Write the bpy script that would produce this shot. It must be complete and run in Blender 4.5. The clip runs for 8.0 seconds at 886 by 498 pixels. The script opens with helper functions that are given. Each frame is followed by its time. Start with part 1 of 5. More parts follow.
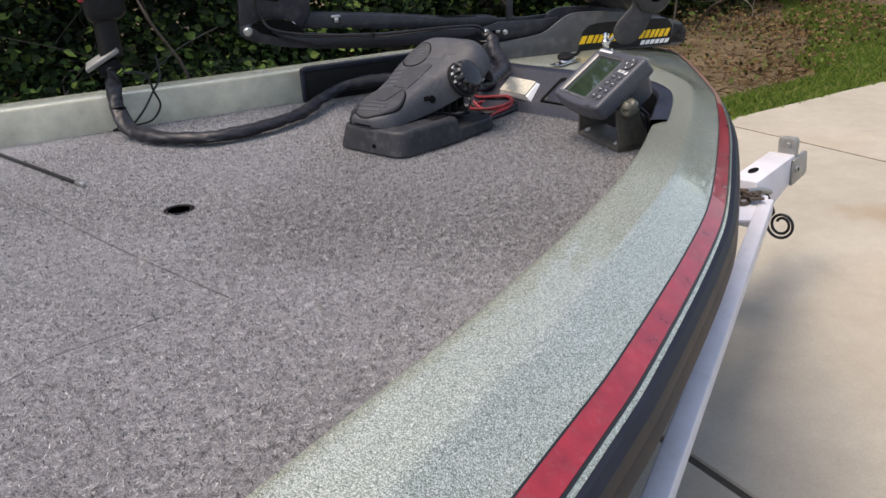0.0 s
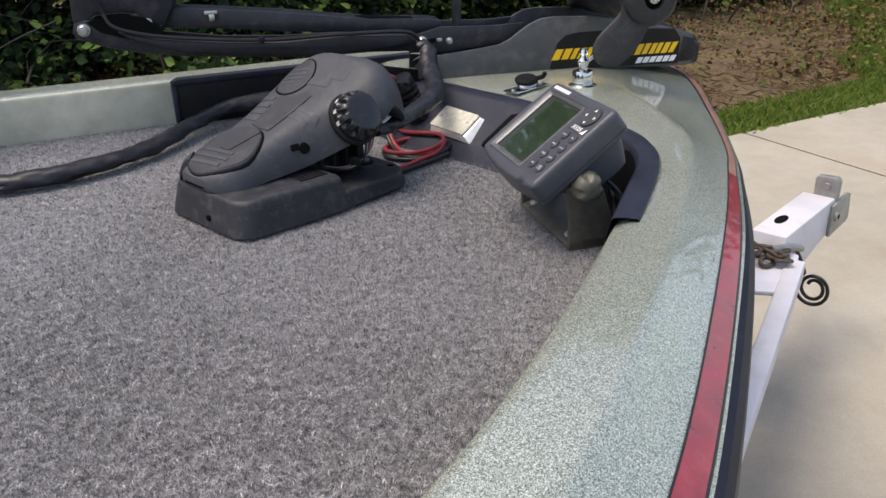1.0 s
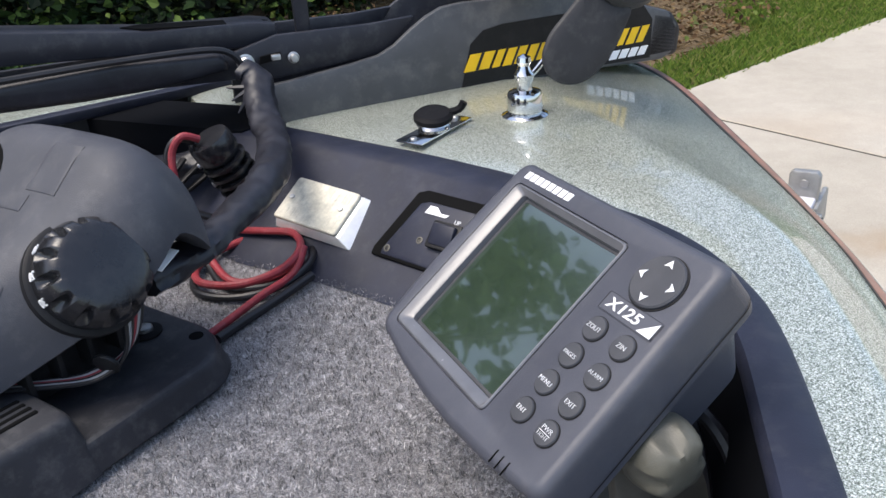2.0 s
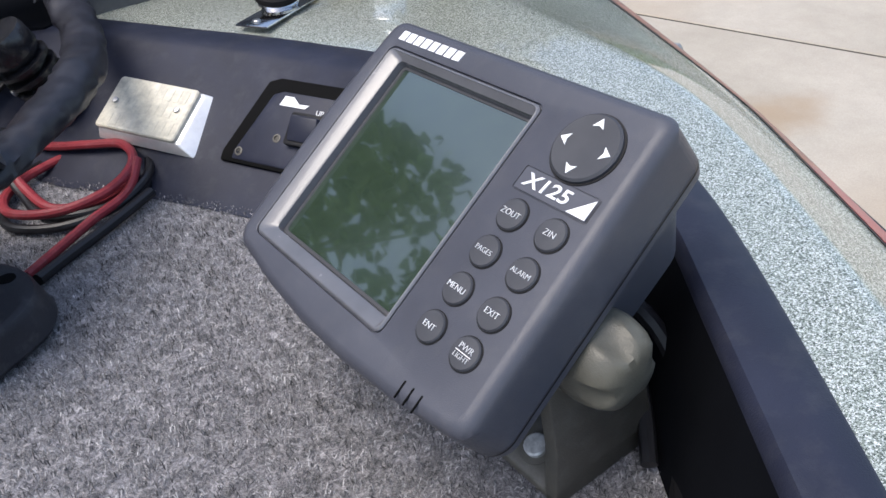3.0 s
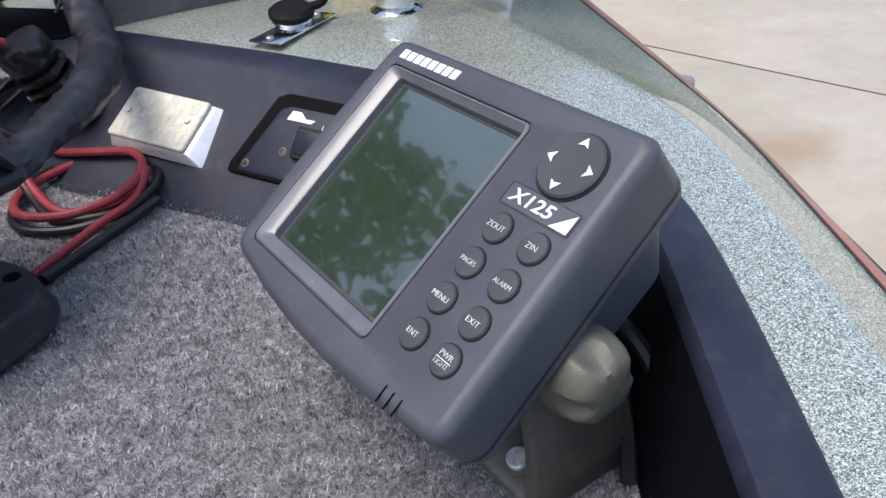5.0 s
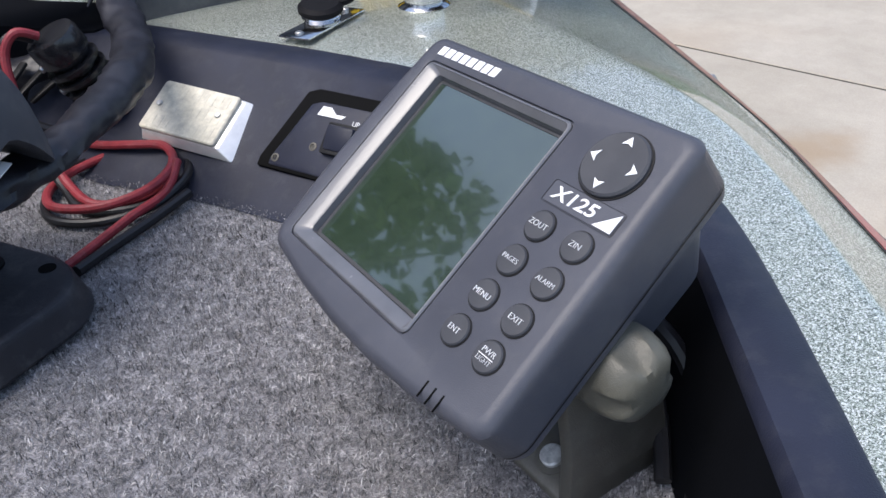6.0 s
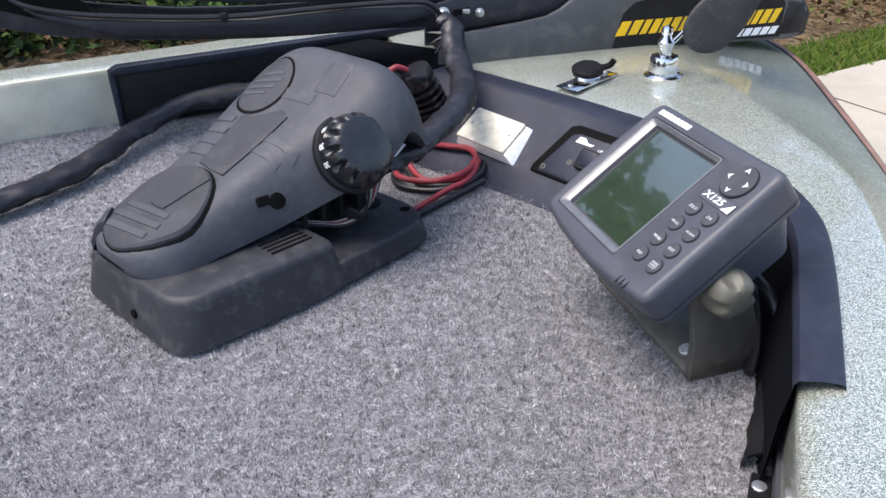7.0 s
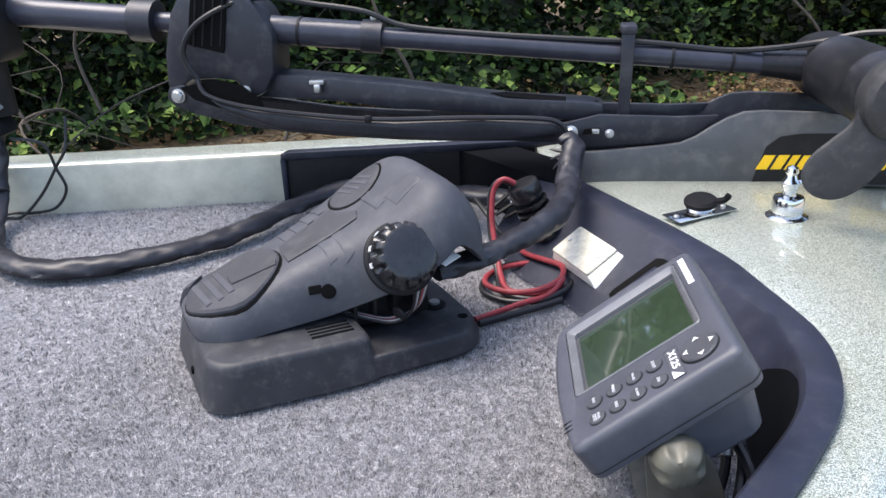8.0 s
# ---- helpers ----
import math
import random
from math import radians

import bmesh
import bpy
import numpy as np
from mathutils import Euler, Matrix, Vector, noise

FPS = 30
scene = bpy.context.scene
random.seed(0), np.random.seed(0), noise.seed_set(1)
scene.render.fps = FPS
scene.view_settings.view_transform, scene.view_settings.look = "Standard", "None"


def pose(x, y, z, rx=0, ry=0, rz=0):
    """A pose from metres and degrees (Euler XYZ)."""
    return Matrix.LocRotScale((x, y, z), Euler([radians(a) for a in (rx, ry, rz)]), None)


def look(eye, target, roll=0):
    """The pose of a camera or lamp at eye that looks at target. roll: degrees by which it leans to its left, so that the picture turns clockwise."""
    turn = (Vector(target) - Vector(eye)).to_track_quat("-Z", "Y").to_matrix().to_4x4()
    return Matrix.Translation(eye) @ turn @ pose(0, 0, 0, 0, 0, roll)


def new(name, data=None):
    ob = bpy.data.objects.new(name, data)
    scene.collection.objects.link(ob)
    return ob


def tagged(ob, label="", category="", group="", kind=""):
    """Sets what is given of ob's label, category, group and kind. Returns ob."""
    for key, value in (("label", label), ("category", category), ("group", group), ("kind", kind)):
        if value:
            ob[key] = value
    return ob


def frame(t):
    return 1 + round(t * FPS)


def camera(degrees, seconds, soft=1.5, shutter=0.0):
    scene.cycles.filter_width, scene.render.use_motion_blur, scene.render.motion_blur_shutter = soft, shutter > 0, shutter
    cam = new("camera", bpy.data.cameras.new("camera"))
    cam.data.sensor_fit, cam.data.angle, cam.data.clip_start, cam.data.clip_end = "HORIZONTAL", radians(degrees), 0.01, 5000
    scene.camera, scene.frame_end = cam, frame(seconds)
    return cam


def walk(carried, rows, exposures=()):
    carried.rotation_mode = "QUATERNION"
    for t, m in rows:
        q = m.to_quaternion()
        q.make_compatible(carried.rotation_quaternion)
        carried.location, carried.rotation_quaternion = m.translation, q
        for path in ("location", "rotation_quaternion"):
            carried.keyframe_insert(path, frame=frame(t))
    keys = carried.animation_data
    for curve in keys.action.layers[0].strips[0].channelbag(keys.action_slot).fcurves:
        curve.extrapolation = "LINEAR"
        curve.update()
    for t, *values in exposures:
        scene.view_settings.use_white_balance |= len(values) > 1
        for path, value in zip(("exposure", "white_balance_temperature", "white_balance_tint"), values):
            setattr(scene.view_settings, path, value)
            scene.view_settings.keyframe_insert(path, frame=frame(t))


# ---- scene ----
cam = camera(57.7, 8.0)
PATH = [
    (0, (0.371, 0.08, 0.444), (0.007, 1.885, -0.337), -3.3),
    (0.5, (0.489, 0.339, 0.446), (0.095, 2.128, -0.358), -2.4),
    (1, (0.47, 0.676, 0.415), (0.054, 2.447, -0.416), -1.5),
    (1.5, (0.424, 0.974, 0.388), (0.001, 2.728, -0.476), -2.0),
    (2, (0.363, 1.284, 0.345), (0.218, 3.064, -0.556), -4.5),
    (2.2, (0.349, 1.324, 0.324), (0.325, 3.066, -0.657), -4.2),
    (3.3, (0.356, 1.358, 0.294), (0.528, 2.997, -0.839), -5.0),
    (3.5, (0.356, 1.354, 0.293), (0.519, 2.99, -0.845), -4.3),
    (4, (0.362, 1.351, 0.294), (0.518, 3.031, -0.779), -3.3),
    (4.5, (0.363, 1.346, 0.295), (0.508, 3.031, -0.773), -3.2),
    (6, (0.352, 1.346, 0.297), (0.456, 3.028, -0.781), -3.1),
    (6.5, (0.313, 1.241, 0.321), (0.23, 2.946, -0.723), -1.8),
    (6.8, (0.324, 1.13, 0.367), (0.011, 2.82, -0.658), -2.3),
    (7, (0.351, 1.054, 0.404), (-0.065, 2.749, -0.573), -2.1),
    (7.5, (0.451, 1.019, 0.435), (-0.179, 2.715, -0.419), -2.5),
    (8, (0.554, 1.118, 0.436), (-0.473, 2.653, -0.332), -2.2),
]
EXPOSURES = [(0, 0.93, 7500, 12), (0.5, 0.86, 7450, 11), (1.0, 0.88, 7350, 11), (1.5, 1.01, 7050, 10), (2.0, 1.2, 6750, 10), (3.5, 1.0, 6550, 11), (6.0, 1.0, 6450, 11), (6.5, 1.1, 6400, 11), (7.0, 1.38, 6650, 12), (7.5, 1.47, 6750, 12), (8.0, 1.70, 6700, 11)]
walk(cam, [(t, look(eye, target, roll)) for t, eye, target, roll in PATH], EXPOSURES)

# ---- world, sun ----
world = bpy.data.worlds.new("world")
scene.world = world
world.use_nodes = True
wn = world.node_tree.nodes
sky = wn.new("ShaderNodeTexSky")
sky.sky_type = "NISHITA"
sky.sun_disc = False
SUN_ELEV, SUN_AZ = radians(68), radians(245)
sky.sun_elevation, sky.sun_rotation = SUN_ELEV, SUN_AZ
sky.air_density, sky.dust_density = 1.0, 2.5
wn["Background"].inputs["Strength"].default_value = 0.15
world.node_tree.links.new(sky.outputs["Color"], wn["Background"].inputs["Color"])
sun_data = bpy.data.lights.new("sun", "SUN")
sun_data.energy, sun_data.angle, sun_data.color = 1.3, radians(35), (1.0, 0.965, 0.91)
sun = new("sun", sun_data)
sun_dir = Vector((math.sin(SUN_AZ) * math.cos(SUN_ELEV), math.cos(SUN_AZ) * math.cos(SUN_ELEV), math.sin(SUN_ELEV)))
sun.matrix_world = look(sun_dir * 30, (0, 0, 0))

GROUND = -0.85


# ---- materials ----
def nodes_of(name):
    m = bpy.data.materials.new(name)
    m.use_nodes = True
    t = m.node_tree
    return m, t, t.nodes["Principled BSDF"]


def link(t, a, b):
    t.links.new(a, b)


def noise_node(t, scale, detail=4.0, rough=0.55, vector=None, kind="ShaderNodeTexNoise"):
    n = t.nodes.new(kind)
    n.inputs["Scale"].default_value = scale
    if kind == "ShaderNodeTexNoise":
        n.inputs["Detail"].default_value = detail
        n.inputs["Roughness"].default_value = rough
    if vector is not None:
        link(t, vector, n.inputs["Vector"])
    return n


def ramp(t, fac, stops):
    r = t.nodes.new("ShaderNodeValToRGB")
    while len(r.color_ramp.elements) < len(stops):
        r.color_ramp.elements.new(0.5)
    for e, (p, c) in zip(r.color_ramp.elements, stops):
        e.position, e.color = p, (*c, 1) if len(c) == 3 else c
    link(t, fac, r.inputs["Fac"])
    return r


def mix(t, kind, fac, a, b):
    n = t.nodes.new("ShaderNodeMix")
    n.data_type, n.blend_type = "RGBA", kind
    for sock, v in ((n.inputs[0], fac), (n.inputs[6], a), (n.inputs[7], b)):
        if hasattr(v, "default_value"):
            link(t, v, sock)
        elif isinstance(v, (int, float)):
            sock.default_value = v
        else:
            sock.default_value = (*v, 1)
    return n.outputs[2]


def coords(t):
    return t.nodes.new("ShaderNodeTexCoord").outputs["Object"]


def bump(t, b, height, strength, distance):
    n = t.nodes.new("ShaderNodeBump")
    n.inputs["Strength"].default_value, n.inputs["Distance"].default_value = strength, distance
    link(t, height, n.inputs["Height"])
    link(t, n.outputs["Normal"], b.inputs["Normal"])
    return n


def plain(name, color, rough=0.5, metal=0.0, vary=0.15, fine=900.0, coarse=18.0, relief=0.15, dust=0.0, coat=0.0, spec=0.5):
    """A worn surface: colour that drifts at two scales, uneven gloss and a fine grain."""
    m, t, b = nodes_of(name)
    co = coords(t)
    n1 = noise_node(t, coarse, 6, 0.6, co)
    n2 = noise_node(t, fine, 2, 0.5, co)
    lo = tuple(c * (1 - vary) for c in color)
    hi = tuple(min(1, c * (1 + vary)) for c in color)
    c = ramp(t, n1.outputs["Fac"], [(0.3, lo), (0.7, hi)]).outputs["Color"]
    if dust:
        d = ramp(t, noise_node(t, coarse * 2.7, 8, 0.7, co).outputs["Fac"], [(0.5, (0, 0, 0)), (0.75, (1, 1, 1))])
        f = t.nodes.new("ShaderNodeMath")
        f.operation = "MULTIPLY"
        f.inputs[1].default_value = dust
        link(t, d.outputs["Color"], f.inputs[0])
        c = mix(t, "MIX", f.outputs[0], c, (0.32, 0.31, 0.29))
    link(t, c, b.inputs["Base Color"])
    r = t.nodes.new("ShaderNodeMapRange")
    r.inputs["To Min"].default_value, r.inputs["To Max"].default_value = max(0.03, rough - 0.09), min(1, rough + 0.09)
    link(t, n1.outputs["Fac"], r.inputs["Value"])
    link(t, r.outputs["Result"], b.inputs["Roughness"])
    b.inputs["Metallic"].default_value = metal
    b.inputs["Coat Weight"].default_value = coat
    b.inputs["Specular IOR Level"].default_value = spec
    if relief:
        bump(t, b, n2.outputs["Fac"], relief, 0.0006)
    return m


def carpet_material(name):
    m, t, b = nodes_of(name)
    co = coords(t)
    warp = noise_node(t, 45, 3, 0.6, co)
    add = t.nodes.new("ShaderNodeMixRGB")
    add.inputs["Fac"].default_value = 0.020
    link(t, co, add.inputs["Color1"])
    link(t, warp.outputs["Color"], add.inputs["Color2"])
    fib = noise_node(t, 560, 5, 0.75, add.outputs["Color"])
    tuft = noise_node(t, 150, 4, 0.65, add.outputs["Color"])
    clump = noise_node(t, 85, 4, 0.6, co)
    wide = noise_node(t, 5, 5, 0.6, co)
    fc = ramp(t, fib.outputs["Fac"], [(0.34, (0.022, 0.022, 0.025)), (0.45, (0.100, 0.098, 0.106)), (0.56, (0.24, 0.235, 0.242)), (0.68, (0.44, 0.435, 0.44))])
    c1 = mix(t, "OVERLAY", 0.75, fc.outputs["Color"], ramp(t, tuft.outputs["Fac"], [(0.33, (0.2, 0.2, 0.21)), (0.66, (0.78, 0.77, 0.78))]).outputs["Color"])
    c2 = mix(t, "OVERLAY", 0.55, c1, ramp(t, clump.outputs["Fac"], [(0.36, (0.22, 0.215, 0.23)), (0.64, (0.74, 0.74, 0.73))]).outputs["Color"])
    swirl = noise_node(t, 26, 4, 0.62, co)
    swirl.inputs["Distortion"].default_value = 1.4
    c2 = mix(t, "OVERLAY", 0.42, c2, ramp(t, swirl.outputs["Fac"], [(0.36, (0.33, 0.325, 0.325)), (0.64, (0.62, 0.62, 0.64))]).outputs["Color"])
    c3 = mix(t, "OVERLAY", 0.40, c2, ramp(t, wide.outputs["Fac"], [(0.35, (0.385, 0.36, 0.345)), (0.65, (0.575, 0.57, 0.56))]).outputs["Color"])
    link(t, c3, b.inputs["Base Color"])
    b.inputs["Roughness"].default_value = 0.95
    b.inputs["Sheen Weight"].default_value = 0.5
    h = t.nodes.new("ShaderNodeMixRGB")
    h.inputs["Fac"].default_value = 0.5
    link(t, fib.outputs["Fac"], h.inputs["Color1"])
    link(t, tuft.outputs["Fac"], h.inputs["Color2"])
    bump(t, b, h.outputs["Color"], 0.9, 0.004)
    return m


def gelcoat_material(name):
    """Clear-coated silver-green metal-flake gelcoat."""
    m, t, b = nodes_of(name)
    co = coords(t)
    v1 = noise_node(t, 2100, vector=co, kind="ShaderNodeTexVoronoi")
    v2 = noise_node(t, 1150, vector=co, kind="ShaderNodeTexVoronoi")
    sep1, sep2 = t.nodes.new("ShaderNodeSeparateColor"), t.nodes.new("ShaderNodeSeparateColor")
    link(t, v1.outputs["Color"], sep1.inputs["Color"])
    link(t, v2.outputs["Color"], sep2.inputs["Color"])
    f1 = ramp(t, sep1.outputs["Red"], [(0.0, (0.060, 0.072, 0.054)), (0.3, (0.215, 0.235, 0.195)), (0.65, (0.455, 0.475, 0.415)), (1.0, (0.88, 0.89, 0.82))])
    f2 = ramp(t, sep2.outputs["Green"], [(0.0, (0.16, 0.18, 0.15)), (0.5, (0.5, 0.52, 0.49)), (1.0, (0.92, 0.92, 0.90))])
    c = mix(t, "OVERLAY", 0.7, f1.outputs["Color"], f2.outputs["Color"])
    wide = noise_node(t, 7, 5, 0.6, co)
    c = mix(t, "OVERLAY", 0.25, c, ramp(t, wide.outputs["Fac"], [(0.35, (0.42, 0.46, 0.42)), (0.65, (0.58, 0.58, 0.57))]).outputs["Color"])
    link(t, c, b.inputs["Base Color"])
    b.inputs["Metallic"].default_value = 0.5
    b.inputs["Roughness"].default_value = 0.40
    b.inputs["Coat Weight"].default_value = 1.0
    b.inputs["Coat IOR"].default_value = 1.5
    scr = noise_node(t, 60, 6, 0.7, co)
    cr = t.nodes.new("ShaderNodeMapRange")
    cr.inputs["To Min"].default_value, cr.inputs["To Max"].default_value = 0.01, 0.06
    link(t, scr.outputs["Fac"], cr.inputs["Value"])
    link(t, cr.outputs["Result"], b.inputs["Coat Roughness"])
    bump(t, b, sep1.outputs["Blue"], 0.12, 0.0003)
    return m


def concrete_material(name):
    m, t, b = nodes_of(name)
    co = coords(t)
    wide = noise_node(t, 0.8, 6, 0.6, co)
    mid = noise_node(t, 9, 6, 0.65, co)
    fine = noise_node(t, 260, 3, 0.6, co)
    stain = noise_node(t, 0.55, 3, 0.5, co)
    c = ramp(t, wide.outputs["Fac"], [(0.3, (0.315, 0.286, 0.236)), (0.7, (0.42, 0.384, 0.328))]).outputs["Color"]
    c = mix(t, "OVERLAY", 0.35, c, ramp(t, mid.outputs["Fac"], [(0.3, (0.4, 0.39, 0.37)), (0.7, (0.6, 0.6, 0.59))]).outputs["Color"])
    c = mix(t, "OVERLAY", 0.25, c, ramp(t, fine.outputs["Fac"], [(0.3, (0.3, 0.3, 0.3)), (0.7, (0.7, 0.7, 0.7))]).outputs["Color"])
    s = ramp(t, stain.outputs["Fac"], [(0.55, (0, 0, 0)), (0.72, (0.55, 0.55, 0.55))])
    c = mix(t, "MIX", s.outputs["Color"], c, (0.30, 0.22, 0.14))
    pos = t.nodes.new("ShaderNodeNewGeometry").outputs["Position"]
    mp = t.nodes.new("ShaderNodeMapping")
    mp.inputs["Location"].default_value = (-1.62 / .50, -3.55 / .40, .85)
    mp.inputs["Scale"].default_value = (1 / .50, 1 / .40, 1)
    link(t, pos, mp.inputs["Vector"])
    wob = noise_node(t, 2.4, 4, 0.6, pos)
    ln = t.nodes.new("ShaderNodeVectorMath")
    ln.operation = "LENGTH"
    link(t, mp.outputs["Vector"], ln.inputs[0])
    ad = t.nodes.new("ShaderNodeMath")
    ad.operation = "ADD"
    link(t, ln.outputs["Value"], ad.inputs[0])
    link(t, wob.outputs["Fac"], ad.inputs[1])
    wet = ramp(t, ad.outputs[0], [(0.55, (0.62, 0.62, 0.62)), (1.0, (0.0, 0.0, 0.0))])
    wet.color_ramp.interpolation = "EASE"
    c = mix(t, "MIX", wet.outputs["Color"], c, (0.27, 0.185, 0.105))
    link(t, c, b.inputs["Base Color"])
    b.inputs["Roughness"].default_value = 0.85
    bump(t, b, fine.outputs["Fac"], 0.4, 0.002)
    return m


def ground_material(name, stops, scale, relief):
    m, t, b = nodes_of(name)
    co = coords(t)
    a = noise_node(t, scale, 8, 0.75, co)
    w = noise_node(t, scale / 16, 4, 0.6, co)
    c = ramp(t, a.outputs["Fac"], stops).outputs["Color"]
    c = mix(t, "OVERLAY", 0.5, c, ramp(t, w.outputs["Fac"], [(0.3, (0.3, 0.3, 0.3)), (0.7, (0.65, 0.65, 0.65))]).outputs["Color"])
    link(t, c, b.inputs["Base Color"])
    b.inputs["Roughness"].default_value = 0.95
    bump(t, b, a.outputs["Fac"], 0.8, relief)
    return m


def leaf_material(name, stops, rough=0.5, clump=25, depth=0.35, sheen=0.0):
    m, t, b = nodes_of(name)
    g = t.nodes.new("ShaderNodeNewGeometry")
    c = ramp(t, g.outputs["Random Per Island"], stops).outputs["Color"]
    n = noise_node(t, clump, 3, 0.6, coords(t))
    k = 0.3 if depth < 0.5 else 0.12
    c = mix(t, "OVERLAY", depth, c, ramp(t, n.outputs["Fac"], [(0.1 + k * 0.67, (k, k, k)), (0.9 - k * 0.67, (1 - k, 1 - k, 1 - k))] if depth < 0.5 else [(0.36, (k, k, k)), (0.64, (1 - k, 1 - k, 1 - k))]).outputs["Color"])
    link(t, c, b.inputs["Base Color"])
    b.inputs["Roughness"].default_value = rough
    b.inputs["Specular IOR Level"].default_value = 0.18
    b.inputs["Sheen Weight"].default_value = sheen
    return m


CARPET = carpet_material("grey_heather_carpet")
CARPET_EDGE = plain("dark_carpet_edge", (0.03, 0.03, 0.035), 0.95, fine=400, relief=0.8)
CARPET_SEAM = plain("carpet_seam_shade", (0.085, 0.084, 0.09), 0.95, vary=0.5, coarse=150, fine=500, relief=0.8)
GELCOAT = gelcoat_material("silver_green_metal_flake")
WALL_GEL = plain("pale_gelcoat_wall", (0.45, 0.44, 0.355), 0.46, 0.0, vary=0.24, coarse=14, dust=0.4, coat=0.15, spec=0.35)
RED = plain("red_vinyl_stripe", (0.26, 0.012, 0.022), 0.3, vary=0.3, coarse=30, dust=0.12, coat=0.5)
RED_PALE = plain("tan_vinyl_stripe", (0.26, 0.125, 0.085), 0.45, vary=0.35, coarse=40, dust=0.3)
BLACK_LINE = plain("black_pinstripe", (0.015, 0.015, 0.016), 0.35, spec=0.35)
RUB = plain("black_rub_rail", (0.008, 0.010, 0.019), 0.5, vary=0.3, dust=0.02, spec=0.25)
HULL = plain("dark_hull_gelcoat", (0.006, 0.006, 0.008), 0.8, spec=0.08)
NAVY = plain("dark_navy_moulded_plastic", (0.0145, 0.017, 0.031), 0.47, vary=0.25, coarse=25, fine=1500, relief=0.35, dust=0.06, spec=0.32)
BLACK = plain("matt_black_plastic", (0.009, 0.009, 0.010), 0.5, vary=0.25, dust=0.03, spec=0.25)
RECESS_BLACK = plain("recess_black", (0.0035, 0.004, 0.0055), 0.9, vary=0.3, spec=0.06)
BLACK_DEEP = plain("black_hole", (0.006, 0.006, 0.006), 0.8, relief=0, spec=0.05)
RUBBER = plain("black_rubber", (0.006, 0.006, 0.007), 0.65, dust=0.02, spec=0.14)
PEDAL = plain("charcoal_abs_plastic", (0.026, 0.027, 0.032), 0.46, vary=0.2, coarse=22, fine=1600, relief=0.4, dust=0.16, spec=0.33)
TREADLE = plain("grey_treadle_plastic", (0.050, 0.052, 0.062), 0.52, vary=0.15, coarse=22, fine=1600, relief=0.45, dust=0.12, spec=0.35)
TREADLE_PAD = plain("dark_treadle_rubber", (0.036, 0.037, 0.043), 0.6, vary=0.2, fine=1600, relief=0.45, dust=0.10, spec=0.30)
CASE = plain("slate_grey_case_plastic", (0.060, 0.063, 0.078), 0.36, vary=0.10, coarse=30, fine=2600, relief=0.3, dust=0.06, spec=0.40)
CASE_FRAME = plain("light_grey_screen_surround", (0.11, 0.111, 0.120), 0.24, vary=0.1, coarse=60, fine=2600, relief=0.1, coat=0.4)
KEY = plain("dark_rubber_key", (0.047, 0.049, 0.056), 0.5, vary=0.15, coarse=80, fine=3000, relief=0.2, spec=0.35)
GASKET = plain("grey_rubber_gasket", (0.045, 0.047, 0.052), 0.6, vary=0.15, relief=0.2)
BADGE = plain("badge_plate", (0.07, 0.072, 0.085), 0.3)
BRACKET = plain("weathered_olive_grey_plastic", (0.092, 0.085, 0.069), 0.5, vary=0.3, coarse=40, fine=1500, relief=0.4, dust=0.15)
KNOB = plain("olive_grey_knob_plastic", (0.098, 0.093, 0.071), 0.42, vary=0.25, coarse=60, fine=1500, relief=0.3, dust=0.1)
WHITE_INK = plain("white_print", (0.78, 0.78, 0.78), 0.5, relief=0)
YELLOW_INK = plain("yellow_print", (0.85, 0.52, 0.01), 0.45, relief=0)
CHROME = plain("chrome", (0.62, 0.62, 0.62), 0.12, 1.0, vary=0.06, relief=0.05)
BRIGHT = plain("bright_zinc_screw", (0.55, 0.55, 0.53), 0.42, 0.35, vary=0.3, coarse=300)
STEEL = plain("zinc_bolt", (0.5, 0.5, 0.5), 0.35, 0.9, vary=0.2)
SATIN = plain("satin_chromed_plastic", (0.78, 0.77, 0.74), 0.32, 0.55, vary=0.1, coarse=60, dust=0.1)
LENS = plain("yellowed_ribbed_lens", (0.58, 0.54, 0.43), 0.35, vary=0.25, coarse=130, relief=0.2, dust=0.3, coat=0.3)
ALU = plain("black_anodised_aluminium", (0.022, 0.023, 0.031), 0.45, 0.3, vary=0.2, coarse=14, fine=1800, relief=0.2, dust=0.14, spec=0.5)
SHAFT = plain("dark_composite_shaft", (0.036, 0.038, 0.052), 0.32, 0.2, vary=0.15, dust=0.05, spec=0.40)
SKIRT = plain("grey_painted_mount_skirt", (0.072, 0.074, 0.080), 0.40, 0.2, vary=0.22, coarse=12, fine=1600, relief=0.25, dust=0.22)
MOTOR = plain("black_motor_paint", (0.012, 0.012, 0.015), 0.38, vary=0.2, dust=0.08, spec=0.33)
GLOSS_BLACK = plain("glossy_black_plastic", (0.013, 0.013, 0.015), 0.22, vary=0.25, dust=0.04, spec=0.5)
PROP = plain("worn_grey_propeller", (0.026, 0.026, 0.028), 0.55, vary=0.3, dust=0.10, spec=0.3)
FABRIC = plain("black_cable_sleeve_fabric", (0.014, 0.014, 0.019), 0.42, vary=0.3, coarse=35, fine=900, relief=0.25, dust=0.04, spec=0.4)
RED_WIRE = plain("red_wire_insulation", (0.23, 0.026, 0.034), 0.5, vary=0.25, coarse=60, dust=0.12, spec=0.35)
BLACK_WIRE = plain("black_wire_insulation", (0.014, 0.014, 0.016), 0.38, spec=0.35)
GREY_WIRE = plain("grey_wire_insulation", (0.28, 0.28, 0.28), 0.4)
TRAILER = plain("white_trailer_paint", (0.62, 0.61, 0.66), 0.45, vary=0.08, coarse=8, dust=0.3)
